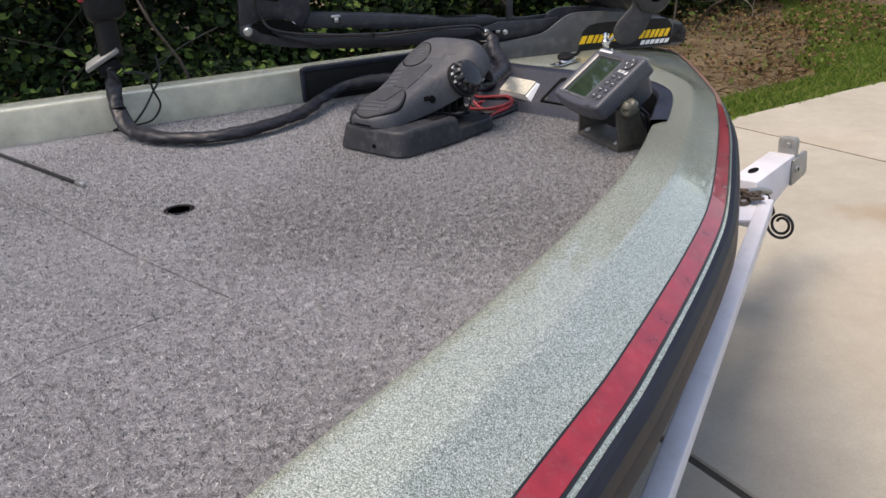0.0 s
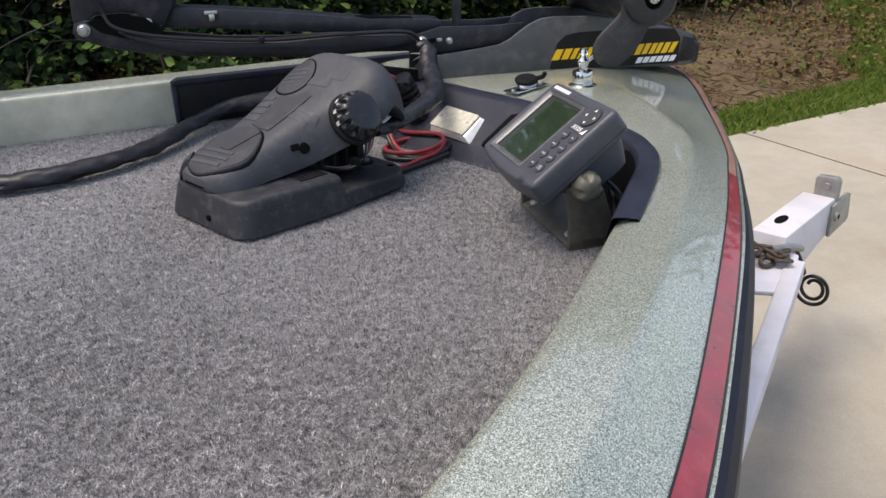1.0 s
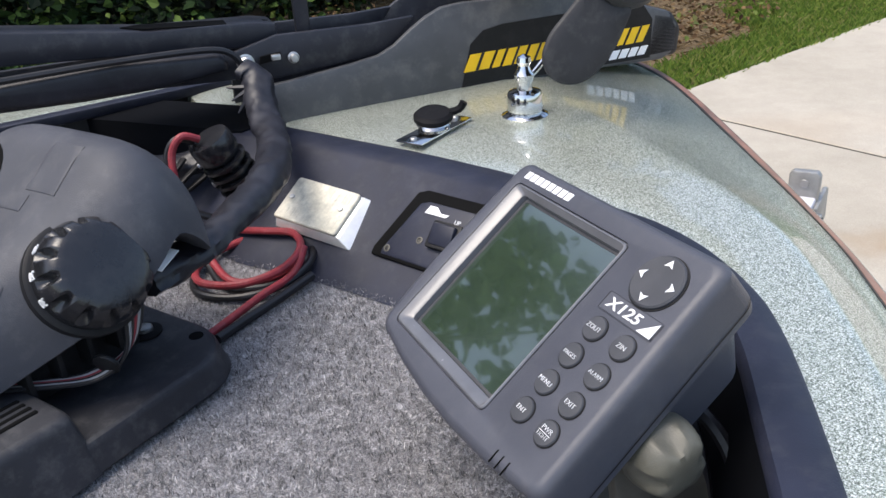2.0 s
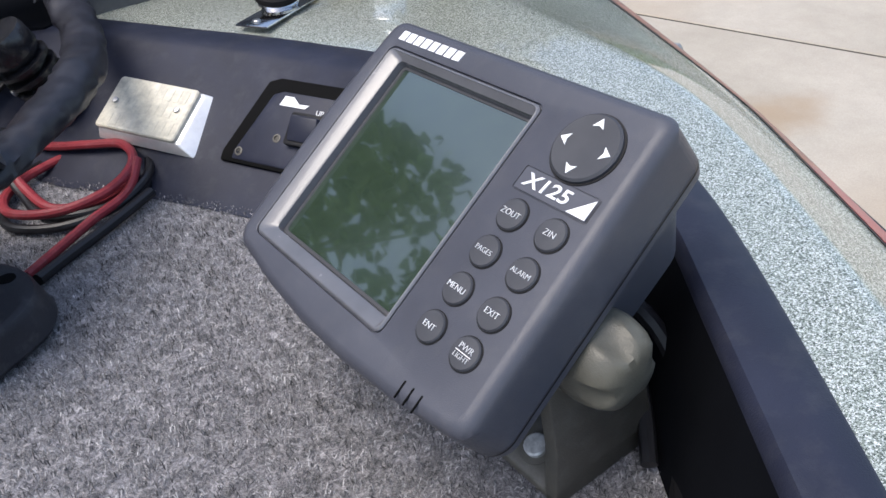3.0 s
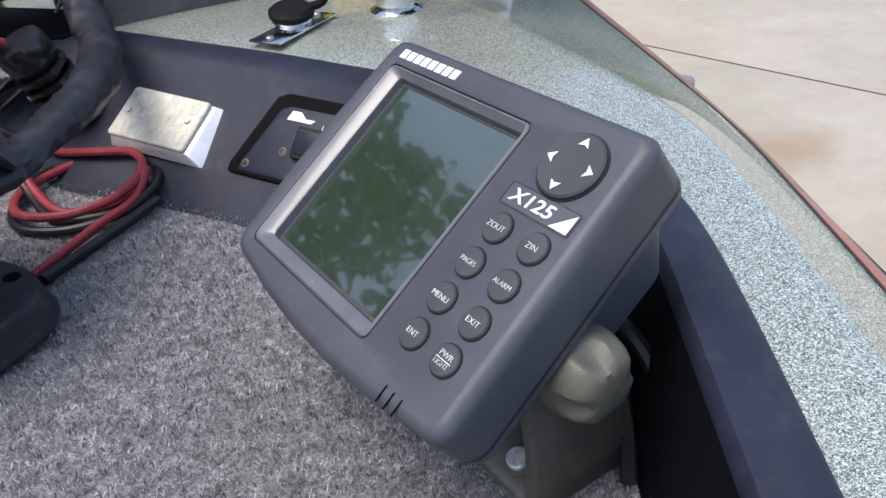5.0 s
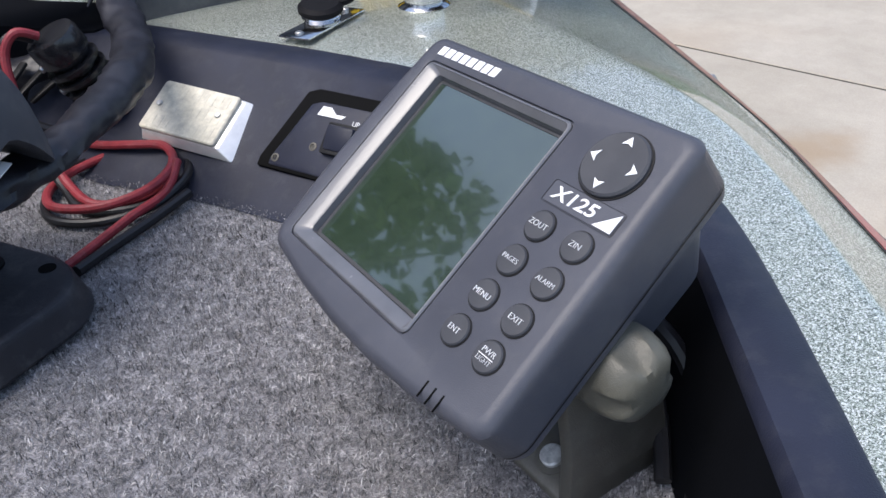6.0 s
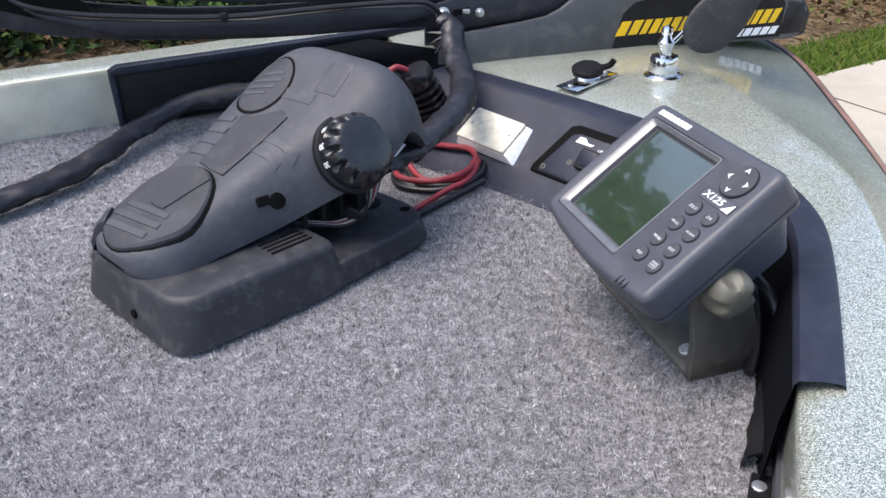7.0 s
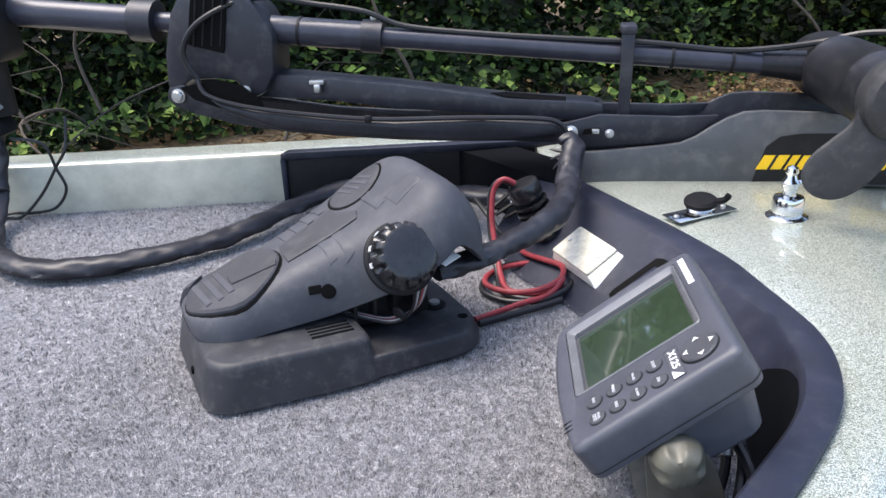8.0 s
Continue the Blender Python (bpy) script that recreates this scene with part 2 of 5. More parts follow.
GALV = plain("galvanised_steel", (0.33, 0.33, 0.32), 0.5, 0.7, vary=0.25)
RUST = plain("rusty_chain", (0.10, 0.075, 0.06), 0.7, 0.5, vary=0.4, coarse=60)
CONCRETE = concrete_material("pale_concrete")
JOINT = plain("dark_joint", (0.055, 0.047, 0.036), 0.95, relief=0.6, fine=200)
MULCH = ground_material("pine_straw_ground", [(0.3, (0.045, 0.030, 0.014)), (0.5, (0.15, 0.102, 0.052)), (0.7, (0.30, 0.225, 0.13))], 40, 0.03)
SOIL = ground_material("grass_soil", [(0.3, (0.02, 0.035, 0.008)), (0.7, (0.06, 0.09, 0.02))], 30, 0.03)
GRASS = leaf_material("grass_blade", [(0.0, (0.070, 0.125, 0.018)), (0.5, (0.145, 0.23, 0.038)), (0.85, (0.24, 0.30, 0.062)), (1.0, (0.33, 0.29, 0.12))], 0.6)
NEEDLE = leaf_material("dead_needle", [(0.0, (0.08, 0.046, 0.02)), (0.5, (0.22, 0.145, 0.07)), (1.0, (0.40, 0.31, 0.19))], 0.8)
LITTER = leaf_material("fallen_leaf", [(0.0, (0.03, 0.016, 0.008)), (0.4, (0.105, 0.058, 0.025)), (0.72, (0.20, 0.125, 0.055)), (0.84, (0.05, 0.075, 0.016)), (1.0, (0.10, 0.13, 0.025))], 0.7)
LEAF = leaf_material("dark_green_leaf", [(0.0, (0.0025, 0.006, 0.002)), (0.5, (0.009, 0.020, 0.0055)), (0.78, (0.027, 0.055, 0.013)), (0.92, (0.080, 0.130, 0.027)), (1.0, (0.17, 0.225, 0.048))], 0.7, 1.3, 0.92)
FIBRE = leaf_material("carpet_fibre", [(0.0, (0.034, 0.033, 0.036)), (0.4, (0.114, 0.111, 0.116)), (0.75, (0.230, 0.225, 0.226)), (1.0, (0.46, 0.45, 0.445))], 0.9, 95, 0.85, 0.5)
BARK = plain("grey_brown_bark", (0.075, 0.06, 0.048), 0.9, vary=0.4, coarse=12, fine=120, relief=1.0)

# screen: dark green liquid crystal behind glass
SCREEN, _t, _b = nodes_of("dark_green_lcd")
_n = noise_node(_t, 120, 5, 0.6, coords(_t))
link(_t, ramp(_t, _n.outputs["Fac"], [(0.3, (0.020, 0.034, 0.020)), (0.7, (0.030, 0.048, 0.028))]).outputs["Color"], _b.inputs["Base Color"])
_b.inputs["Roughness"].default_value = 0.13
_b.inputs["IOR"].default_value = 1.65
_b.inputs["Coat Weight"].default_value = 1.0
_b.inputs["Coat IOR"].default_value = 1.8
_b.inputs["Coat Roughness"].default_value = 0.03


# ---- building helpers ----
def obj_of(name, bm, material, angle=35):
    me = bpy.data.meshes.new(name)
    bmesh.ops.recalc_face_normals(bm, faces=bm.faces)
    bm.to_mesh(me)
    bm.free()
    me.materials.append(material)
    me.shade_smooth()
    me.set_sharp_from_angle(angle=radians(angle))
    return new(name, me)


def part(name, bm, material, parent, label="", angle=35):
    ob = obj_of(name, bm, material, angle)
    ob.parent = parent
    return tagged(ob, label) if label else ob


def thing(name, place, label, category, group="", kind=""):
    ob = new(name)
    ob.empty_display_size = 0.05
    ob.matrix_world = place if isinstance(place, Matrix) else Matrix.Translation(place)
    return tagged(ob, label, category, group, kind)


def basis(o, x, y, z):
    m = Matrix.Identity(4)
    for i, c in enumerate((x, y, z, o)):
        for j in range(3):
            m[j][i] = c[j]
    return m


def rbox(size, bev=0.002, m=Matrix.Identity(4), segs=2, bm=None):
    b = bmesh.new()
    bmesh.ops.create_cube(b, size=1.0, matrix=Matrix.Diagonal((*size, 1)))
    if bev:
        bmesh.ops.bevel(b, geom=b.edges[:], offset=bev, segments=segs, affect="EDGES", profile=0.5)
    b.transform(m)
    return b if bm is None else merge(bm, b)


def merge(bm, other):
    me = bpy.data.meshes.new("tmp")
    other.to_mesh(me)
    other.free()
    bm.from_mesh(me)
    bpy.data.meshes.remove(me)
    return bm


def loft(rings, close=True, cap0=False, cap1=False, bm=None):
    """Skins a list of rings of equally many points."""
    b = bm if bm is not None else bmesh.new()
    rows = [[b.verts.new(p) for p in r] for r in rings]
    n = len(rows[0])
    for r0, r1 in zip(rows, rows[1:]):
        for i in range(n if close else n - 1):
            k = (i + 1) % n
            b.faces.new((r0[i], r0[k], r1[k], r1[i]))
    if cap0:
        b.faces.new(list(reversed(rows[0])))
    if cap1:
        b.faces.new(rows[-1])
    return b


def spline(pts, per=6, closed=False):
    """Catmull-Rom through the points."""
    P = [Vector(p) for p in pts]
    n = len(P)
    out = []
    for i in range(n if closed else n - 1):
        g = (lambda k: P[k % n]) if closed else (lambda k: P[min(max(k, 0), n - 1)])
        a, b, c, d = g(i - 1), g(i), g(i + 1), g(i + 2)
        for j in range(per):
            t = j / per
            out.append(0.5 * (2 * b + (c - a) * t + (2 * a - 5 * b + 4 * c - d) * t * t + (3 * b - a - 3 * c + d) * t ** 3))
    if not closed:
        out.append(P[-1])
    return out


def tube(pts, r, sides=10, per=6, smooth=True, cap=True, bm=None, closed=False, wobble=0.0, seed=1):
    """A round tube along points; r is a radius or a function of 0..1."""
    path = spline(pts, per, closed) if smooth else [Vector(p) for p in pts]
    rng = random.Random(seed)
    rings = []
    up = Vector((0.13, 0.21, 0.97))
    n = len(path)
    for i, p in enumerate(path):
        a = path[(i - 1) % n] if closed else path[max(i - 1, 0)]
        c = path[(i + 1) % n] if closed else path[min(i + 1, n - 1)]
        d = (c - a).normalized()
        if abs(d.dot(up)) > 0.98:
            up = Vector((1, 0.1, 0))
        x = d.cross(up).normalized()
        up = x.cross(d).normalized()
        rr = r(i / max(1, n - 1)) if callable(r) else r
        ring = []
        for k in range(sides):
            ang = 2 * math.pi * k / sides
            q = rr * (1 + (rng.uniform(-wobble, wobble) if wobble else 0))
            ring.append(p + (x * math.cos(ang) + up * math.sin(ang)) * q)
        rings.append(ring)
    if closed:
        rings.append(rings[0])
        b = bm if bm is not None else bmesh.new()
        rows = [[b.verts.new(p) for p in rg] for rg in rings[:-1]]
        for i in range(len(rows)):
            r0, r1 = rows[i], rows[(i + 1) % len(rows)]
            for k in range(sides):
                b.faces.new((r0[k], r0[(k + 1) % sides], r1[(k + 1) % sides], r1[k]))
        return b
    return loft(rings, True, cap, cap, bm)


def lathe(profile, segs=32, m=Matrix.Identity(4), lobes=0, depth=0.0, bm=None):
    """Turns (radius, height) pairs round z; lobes and depth scallop the rim."""
    rings = []
    for r, z in profile:
        ring = []
        for k in range(segs):
            a = 2 * math.pi * k / segs
            s = 1.0
            if lobes:
                s = 1 - depth * max(0.0, math.cos(lobes * a)) ** 2
            ring.append(m @ Vector((r * s * math.cos(a), r * s * math.sin(a), z)))
        rings.append(ring)
    return loft(rings, True, True, True, bm)


def prism(outline, h0, h1, m=Matrix.Identity(4), bev=0.0, segs=2, bm=None):
    """An outline in x, y, raised from h0 to h1."""
    b = bmesh.new()
    lo = [b.verts.new((x, y, h0)) for x, y in outline]
    hi = [b.verts.new((x, y, h1)) for x, y in outline]
    n = len(outline)
    b.faces.new(list(reversed(lo)))
    b.faces.new(hi)
    for i in range(n):
        k = (i + 1) % n
        b.faces.new((lo[i], lo[k], hi[k], hi[i]))
    bmesh.ops.recalc_face_normals(b, faces=b.faces)
    if bev:
        es = [e for e in b.edges if len(e.link_faces) == 2 and e.calc_face_angle(0) > 0.6]
        bmesh.ops.bevel(b, geom=es, offset=bev, segments=segs, affect="EDGES", profile=0.5, clamp_overlap=True)
    b.transform(m)
    return b if bm is None else merge(bm, b)


def rrect(x0, x1, y0, y1, r, n=6):
    """A rectangle with rounded corners, 4 * (n + 1) points, from the lower right on."""
    out = []
    for cx, cy, a0 in ((x1 - r, y0 + r, -90), (x1 - r, y1 - r, 0), (x0 + r, y1 - r, 90), (x0 + r, y0 + r, 180)):
        for k in range(n + 1):
            a = radians(a0 + 90 * k / n)
            out.append((cx + r * math.cos(a), cy + r * math.sin(a)))
    return out


def lettering(body, size, m, depth=0.0002, bold=0.0):
    cu = bpy.data.curves.new("lettering", "FONT")
    cu.body, cu.size, cu.extrude, cu.align_x, cu.align_y = body, size, depth, "CENTER", "CENTER"
    cu.offset = bold
    ob = bpy.data.objects.new("lettering", cu)
    scene.collection.objects.link(ob)
    me = bpy.data.meshes.new_from_object(ob.evaluated_get(bpy.context.evaluated_depsgraph_get()))
    bpy.data.objects.remove(ob)
    b = bmesh.new()
    b.from_mesh(me)
    bpy.data.meshes.remove(me)
    b.transform(m)
    return b


def disc(r, h, m, segs=20, dome=0.3):
    return lathe([(r * 0.98, -h), (r, h * (1 - dome)), (r * 0.86, h), (r * 0.4, h * 1.08), (0.0005, h * 1.1)], segs, m)


def axis_to(o, z, x=None):
    """A frame at o whose z axis points along z."""
    z = Vector(z).normalized()
    x = Vector(x) if x is not None else Vector((0, 0, 1)).cross(z)
    if x.length < 1e-4:
        x = Vector((1, 0, 0))
    x = (x - z * x.dot(z)).normalized()
    return basis(Vector(o), x, z.cross(x), z)


# ---- boat: sheer line, inner edge and heights, from aft on the starboard side round the bow to port ----
OUTER = [(-.27, -.9), (.02, -.3), (.215, .15), (.389, .583), (.442, .727), (.517, .967), (.559, 1.145), (.612, 1.50), (.630, 1.75), (.636, 1.90),
         (.628, 2.15), (.608, 2.38), (.555, 2.53), (.46, 2.62), (.33, 2.65), (.18, 2.61), (-.02, 2.47), (-.463, 2.135), (-1.2, 1.58), (-1.95, 1.0)]
INNER = [(-.50, -.9), (-.19, -.3), (.01, .12), (.203, .560), (.272, .720), (.371, .995), (.420, 1.165), (.463, 1.45), (.50, 1.70), (.475, 1.83),
         (.36, 1.955), (.25, 2.04), (.16, 2.10), (.09, 2.15), (.05, 2.19), (.0, 2.235), (-.08, 2.265), (-.385, 2.04), (-1.13, 1.475), (-1.88, .90)]
STAR, BOWZ, PORT = (.110, .110, .078, .050), (.077, .081, .066, .036), (.082, .087, .060, .005)
HEIGHTS = [STAR] * 7 + [(.083, .090, .070, .046), (.077, .085, .063, .042), (.076, .083, .062, .038), (.076, .082, .062, .036)] + [BOWZ] * 3 + [(.079, .083, .068, .036), (.080, .086, .065, .023)] + [PORT] * 4
STRIPE = [0.785] * 7 + [0.80, 0.85, 0.90, 0.935, 0.95] + [0.955] * 8
PER = 8
outer = spline([(x, y, 0) for x, y in OUTER], PER)
inner = spline([(x, y, 0) for x, y in INNER], PER)
z_in, z_ridge, z_red, z_out = [[p.x for p in spline([(h[k], 0, 0) for h in HEIGHTS], PER)] for k in range(4)]
w_red = [p.x for p in spline([(w, 0, 0) for w in STRIPE], PER)]


def cap_at(i, w, lift=0.0):
    """The point of the deck cap at station i, w of the way from the inner edge to the rail."""
    ws, zs = (0, .03, .11, .46, .72, .87, 1.0), (z_in[i] - .003, z_in[i], z_in[i] * .56 + z_ridge[i] * .44, z_ridge[i], z_red[i], (z_red[i] + z_out[i]) / 2 + .002, z_out[i])
    z = float(np.interp(w, ws, zs))
    p = inner[i].lerp(outer[i], w)
    return Vector((p.x, p.y, z + lift))


def strip(w0, w1, i0, i1, lift):
    """A thin band laid on the deck cap."""
    return loft([[cap_at(i, w0 if not callable(w0) else w0(i), 0), cap_at(i, w0 if not callable(w0) else w0(i), lift),
                  cap_at(i, w1 if not callable(w1) else w1(i), lift), cap_at(i, w1 if not callable(w1) else w1(i), 0)] for i in range(i0, i1)], True)


def outward(i):
    a, b = outer[max(i - 1, 0)], outer[min(i + 1, len(outer) - 1)]
    d = (b - a).normalized()
    return Vector((d.y, -d.x, 0))


NS = len(outer)
boat = thing("bass_boat", (0, 0, 0), "silver-green metal-flake bass boat with a grey carpeted bow deck", "boat")
rows = []
for i in range(NS):
    q = [Vector((inner[i].x, inner[i].y, -.004)), Vector((inner[i].x, inner[i].y, z_in[i] - .010))]
    q += [cap_at(i, w) for w in (.004, .015, .05, .12, .22, .33, .42, .46, .50, .56, .64, .72, .79, .87, .93, .985)]
    rows.append(q)
part("deck_cap", loft(rows, False), GELCOAT, boat, "glossy silver-green metal-flake gelcoat deck cap", 50)

# pale inner wall of the port gunwale, and dark trim inside the starboard one
wall_rows = []
for i in range(16 * PER, NS):
    dxy = (inner[i] - outer[i]).normalized() * .003
    p = inner[i] + dxy
    wall_rows.append([Vector((p.x, p.y, -.002)), Vector((p.x, p.y, z_in[i] - .006)), Vector((p.x, p.y, z_in[i] - .001)) - dxy * 1.2, Vector((inner[i].x, inner[i].y, z_in[i] - .004)) - dxy])
part("gunwale_wall", loft(wall_rows, False), WALL_GEL, boat, "pale inner wall of the port gunwale", 40)
trim_rows = []
for i in range(2 * PER, 8 * PER):
    dxy = (inner[i] - outer[i]).normalized()
    p = inner[i] + dxy * .003
    trim_rows.append([p + Vector((0, 0, -.002)), p + Vector((0, 0, .022)), inner[i] + Vector((0, 0, .024))])
part("inner_edge_trim", loft(trim_rows, False), CARPET_EDGE, boat, "black edge trim between carpet and gunwale")

ST1 = 13 * PER
ST0 = int(8.0 * PER)
part("red_stripe", strip(lambda i: w_red[i], lambda i: w_red[i] + .58 * (1 - w_red[i]), 0, ST0 + 1, .0012), RED, boat, "faded red vinyl stripe")
part("tan_stripe", strip(lambda i: w_red[i], lambda i: w_red[i] + .58 * (1 - w_red[i]), ST0, ST1, .0012), RED_PALE, boat, "stripe changing to tan along the bow")
part("pinstripe", strip(lambda i: w_red[i] - .012, lambda i: w_red[i] - .001, 0, ST1, .0009), BLACK_LINE, boat)
part("pinstripe", strip(lambda i: w_red[i] + .585 * (1 - w_red[i]), lambda i: w_red[i] + .65 * (1 - w_red[i]), 0, ST1, .0009), BLACK_LINE, boat)

rail = []
for i in range(NS):
    o, n, z = outer[i], outward(i), z_out[i] - .028 - .010 * float(np.interp(i / PER, (6.5, 9, 13, 15), (0, 1, 1, 0)))
    rail.append([o + n * a + Vector((0, 0, b + z)) for a, b in ((-.012, .026), (-.008, .035), (-.002, .035), (.004, .028), (.006, .014), (.0045, .009), (.006, .004), (.007, -.012), (.003, -.020), (-.012, -.020))])
part("rub_rail", loft(rail, True), RUB, boat, "black vinyl rub rail with a grooved face", 30)
hull = []
for i in range(NS):
    o, n = outer[i], outward(i)
    hull.append([o - n * a + Vector((0, 0, b)) for a, b in ((.010, -.012), (.050, -.035), (.12, -.12), (.19, -.28), (.26, -.45), (.36, -.60), (.50, -.68))])
part("hull_side", loft(hull, False), HULL, boat, "dark hull side")
part("transom", loft([hull[0], hull[-1]], False), HULL, boat)

# carpet deck with a hatch seam and a round latch
b = bmesh.new()
cv = [b.verts.new((p.x + (q.x - p.x) * .03, p.y + (q.y - p.y) * .03, 0)) for p, q in zip(inner, outer)]
b.faces.new(cv)
bmesh.ops.triangulate(b, faces=b.faces[:])
deck = part("carpet_deck", b, CARPET, boat, "grey heathered marine carpet on the bow deck")
# first seam: low strip in darker grey, painting the shade of the groove
SEAMS = (((-.80, 1.395), (-.562, 1.235), (-.39, 1.122), (-.254, 1.037), (-.111, .951), (-.075, .93)), CARPET_SEAM, .0015, .0010, "carpet seam of the hatch lid, groove shade painted in dark grey"), (((-.27, .66), (-.246, .722), (-.226, .775), (-.174, .839), (-.131, .896), (-.080, .932)), CARPET, .012, .0010, "raised carpet edge of the hatch lid")
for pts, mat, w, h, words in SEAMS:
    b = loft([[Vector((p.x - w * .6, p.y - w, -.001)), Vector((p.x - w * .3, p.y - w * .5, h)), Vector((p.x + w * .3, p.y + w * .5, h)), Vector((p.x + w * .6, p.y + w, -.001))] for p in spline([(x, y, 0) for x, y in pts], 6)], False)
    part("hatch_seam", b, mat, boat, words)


def nap(name, count, box, length, width, seed):
    """Short loose fibres standing out of the carpet, inside the deck's edge."""
    rng = np.random.default_rng(seed)
    x, y = rng.uniform(box[0], box[1], count), rng.uniform(box[2], box[3], count)
    poly = np.array([(p.x, p.y) for p in inner])
    inside = np.zeros(count, bool)
    for (x0, y0), (x1, y1) in zip(poly, np.roll(poly, -1, 0)):
        hit = ((y0 > y) != (y1 > y)) & (x < (x1 - x0) * (y - y0) / (y1 - y0 + 1e-12) + x0)
        inside ^= hit
    inside &= (x + .312) ** 2 + (y - 1.247) ** 2 > .027 ** 2
    # the nap thins out towards the rim of its patch
    rim = np.minimum(np.minimum(x - box[0], box[1] - x), np.minimum(y - box[2], box[3] - y))
    inside &= rng.uniform(0, 1, len(x)) < np.clip(rim / .16, 0, 1)
    x, y = x[inside], y[inside]
    n = len(x)
    ang = rng.uniform(0, 2 * np.pi, n)
    ln, w = rng.uniform(*length, n), width * rng.uniform(.6, 1.4, n)
    rise = rng.uniform(.0008, .0034, n)
    dx, dy = np.cos(ang), np.sin(ang)
    bend = rng.uniform(-.6, .6, n)
    mx, my = x + dx * ln * .5 - dy * ln * bend * .3, y + dy * ln * .5 + dx * ln * bend * .3
    v = np.empty((n, 6, 3))
    for k, (px, py, pz, ww) in enumerate(((x, y, -.0006 + 0 * x, -1), (x, y, -.0006 + 0 * x, 1), (mx, my, rise, 1), (x + dx * ln, y + dy * ln, rise * .35, .5), (x + dx * ln, y + dy * ln, rise * .35, -.5), (mx, my, rise, -1))):
        v[:, k, 0], v[:, k, 1], v[:, k, 2] = px - dy * w * ww, py + dx * w * ww, pz
    me = bpy.data.meshes.new(name)
    base_i = np.arange(n) * 6
    faces = np.concatenate([np.stack([base_i, base_i + 1, base_i + 2, base_i + 5], 1), np.stack([base_i + 5, base_i + 2, base_i + 3, base_i + 4], 1)])
    me.from_pydata(v.reshape(-1, 3).tolist(), [], faces.tolist())
    me.materials.append(FIBRE)
    ob = new(name, me)
    ob.parent = boat
    return tagged(ob, "short grey fibres of the carpet nap", kind="stuff")


nap("carpet_nap", 260000, (-.22, .62, .98, 2.05), (.0020, .0048), .00021, 3)
nap("carpet_nap", 150000, (-.90, .55, .15, 1.40), (.004, .009), .00032, 4)
nap("carpet_nap", 80000, (-.90, .0, 1.10, 2.20), (.004, .009), .00036, 5)

# navy panel round the bow end of the deck
PA = [(.06, 2.18), (.16, 2.112), (.222, 2.070), (.296, 2.020), (.362, 1.966), (.424, 1.890), (.470, 1.828), (.498, 1.780), (.514, 1.725), (.5175, 1.675), (.510, 1.595), (.493, 1.475)]
PB = [(.03, 2.14), (.138, 2.081), (.200, 2.040), (.272, 1.990), (.334, 1.938), (.393, 1.872), (.440, 1.818), (.470, 1.765), (.486, 1.715), (.489, 1.662), (.480, 1.590), (.464, 1.475)]
PC = [(.01, 2.06), (.10, 1.972), (.160, 1.938), (.222, 1.902), (.272, 1.868), (.335, 1.825), (.400, 1.780), (.445, 1.745), (.466, 1.700), (.474, 1.650), (.468, 1.580), (.458, 1.475)]
pa, pb, pc = [spline([(x, y, 0) for x, y in L], 6) for L in (PA, PB, PC)]
rows = []
for i in range(len(pa)):
    t = i / (len(pa) - 1)
    h = .077 + .013 * min(1.0, max(0.0, (t - .34) / .22))
    A, B, C = pa[i], pb[i], pc[i]
    up = Vector((0, 0, 1))
    rows.append([A + up * (h - .016), A + up * (h - .001), A.lerp(B, .08) + up * (h + .0005), A.lerp(B, .5) + up * (h + .001), A.lerp(B, .9) + up * h, B + up * (h - .003),
                 B.lerp(C, .06) + up * (h - .008), B.lerp(C, .35) + up * (h * .66), B.lerp(C, .7) + up * (h * .31), C + up * .002, C.lerp(B, -.08) + up * .001])
# near-black skin over the navy wall, painting in the shade behind the fish finder
shade_rows = []
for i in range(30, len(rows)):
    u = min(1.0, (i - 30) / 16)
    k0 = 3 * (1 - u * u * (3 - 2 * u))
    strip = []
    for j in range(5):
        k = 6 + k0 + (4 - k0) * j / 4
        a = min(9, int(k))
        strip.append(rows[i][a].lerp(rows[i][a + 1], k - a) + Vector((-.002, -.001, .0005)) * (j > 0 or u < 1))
    shade_rows.append(strip)
part("recess_shade", loft(shade_rows, False, False, False), RECESS_BLACK, boat, "black strip painted over the recess wall where it lies in shade", 40)
part("bow_panel", loft(rows, False, False, False), NAVY, boat, "dark navy moulded plastic panel round the bow recess", 40)

# black side panel on the port wall
d2 = Vector((.80, .60, 0)).normalized()
mp = basis(Vector((-.366, 2.036, 0)), d2, Vector((0, 0, 1)), Vector((d2.y, -d2.x, 0)))
b = prism([(.004, .002), (.50, .002), (.50, .088), (-.004, .088)], .004, .014, mp, .003)
side = part("side_panel", b, BLACK, boat, "flat black plastic panel screwed to the port wall")
part("panel_lip", prism([(.004, .079), (.50, .079), (.50, .092), (.010, .092), (.000, .088), (-.004, .080)], .0, .022, mp, .003), NAVY, side, "rounded grey lip along the panel")
part("panel_lip", prism([(-.004, .004), (.004, .002), (.006, .079), (-.004, .082)], .002, .020, mp, .003), NAVY, side)
part("screw", disc(.005, .0025, axis_to(Vector((-.326, 2.060, .039)), (d2.y, -d2.x, .0)), 12), STEEL, boat)
b = bmesh.new()
loft([[Vector((-.15, 2.205, .0)), Vector((.085, 2.115, .0)), Vector((.085, 2.115, .079)), Vector((-.15, 2.205, .079))], [Vector((-.10, 2.265, .0)), Vector((.135, 2.175, .0)), Vector((.135, 2.175, .0825)), Vector((-.10, 2.265, .0825))]], True, True, True, b)
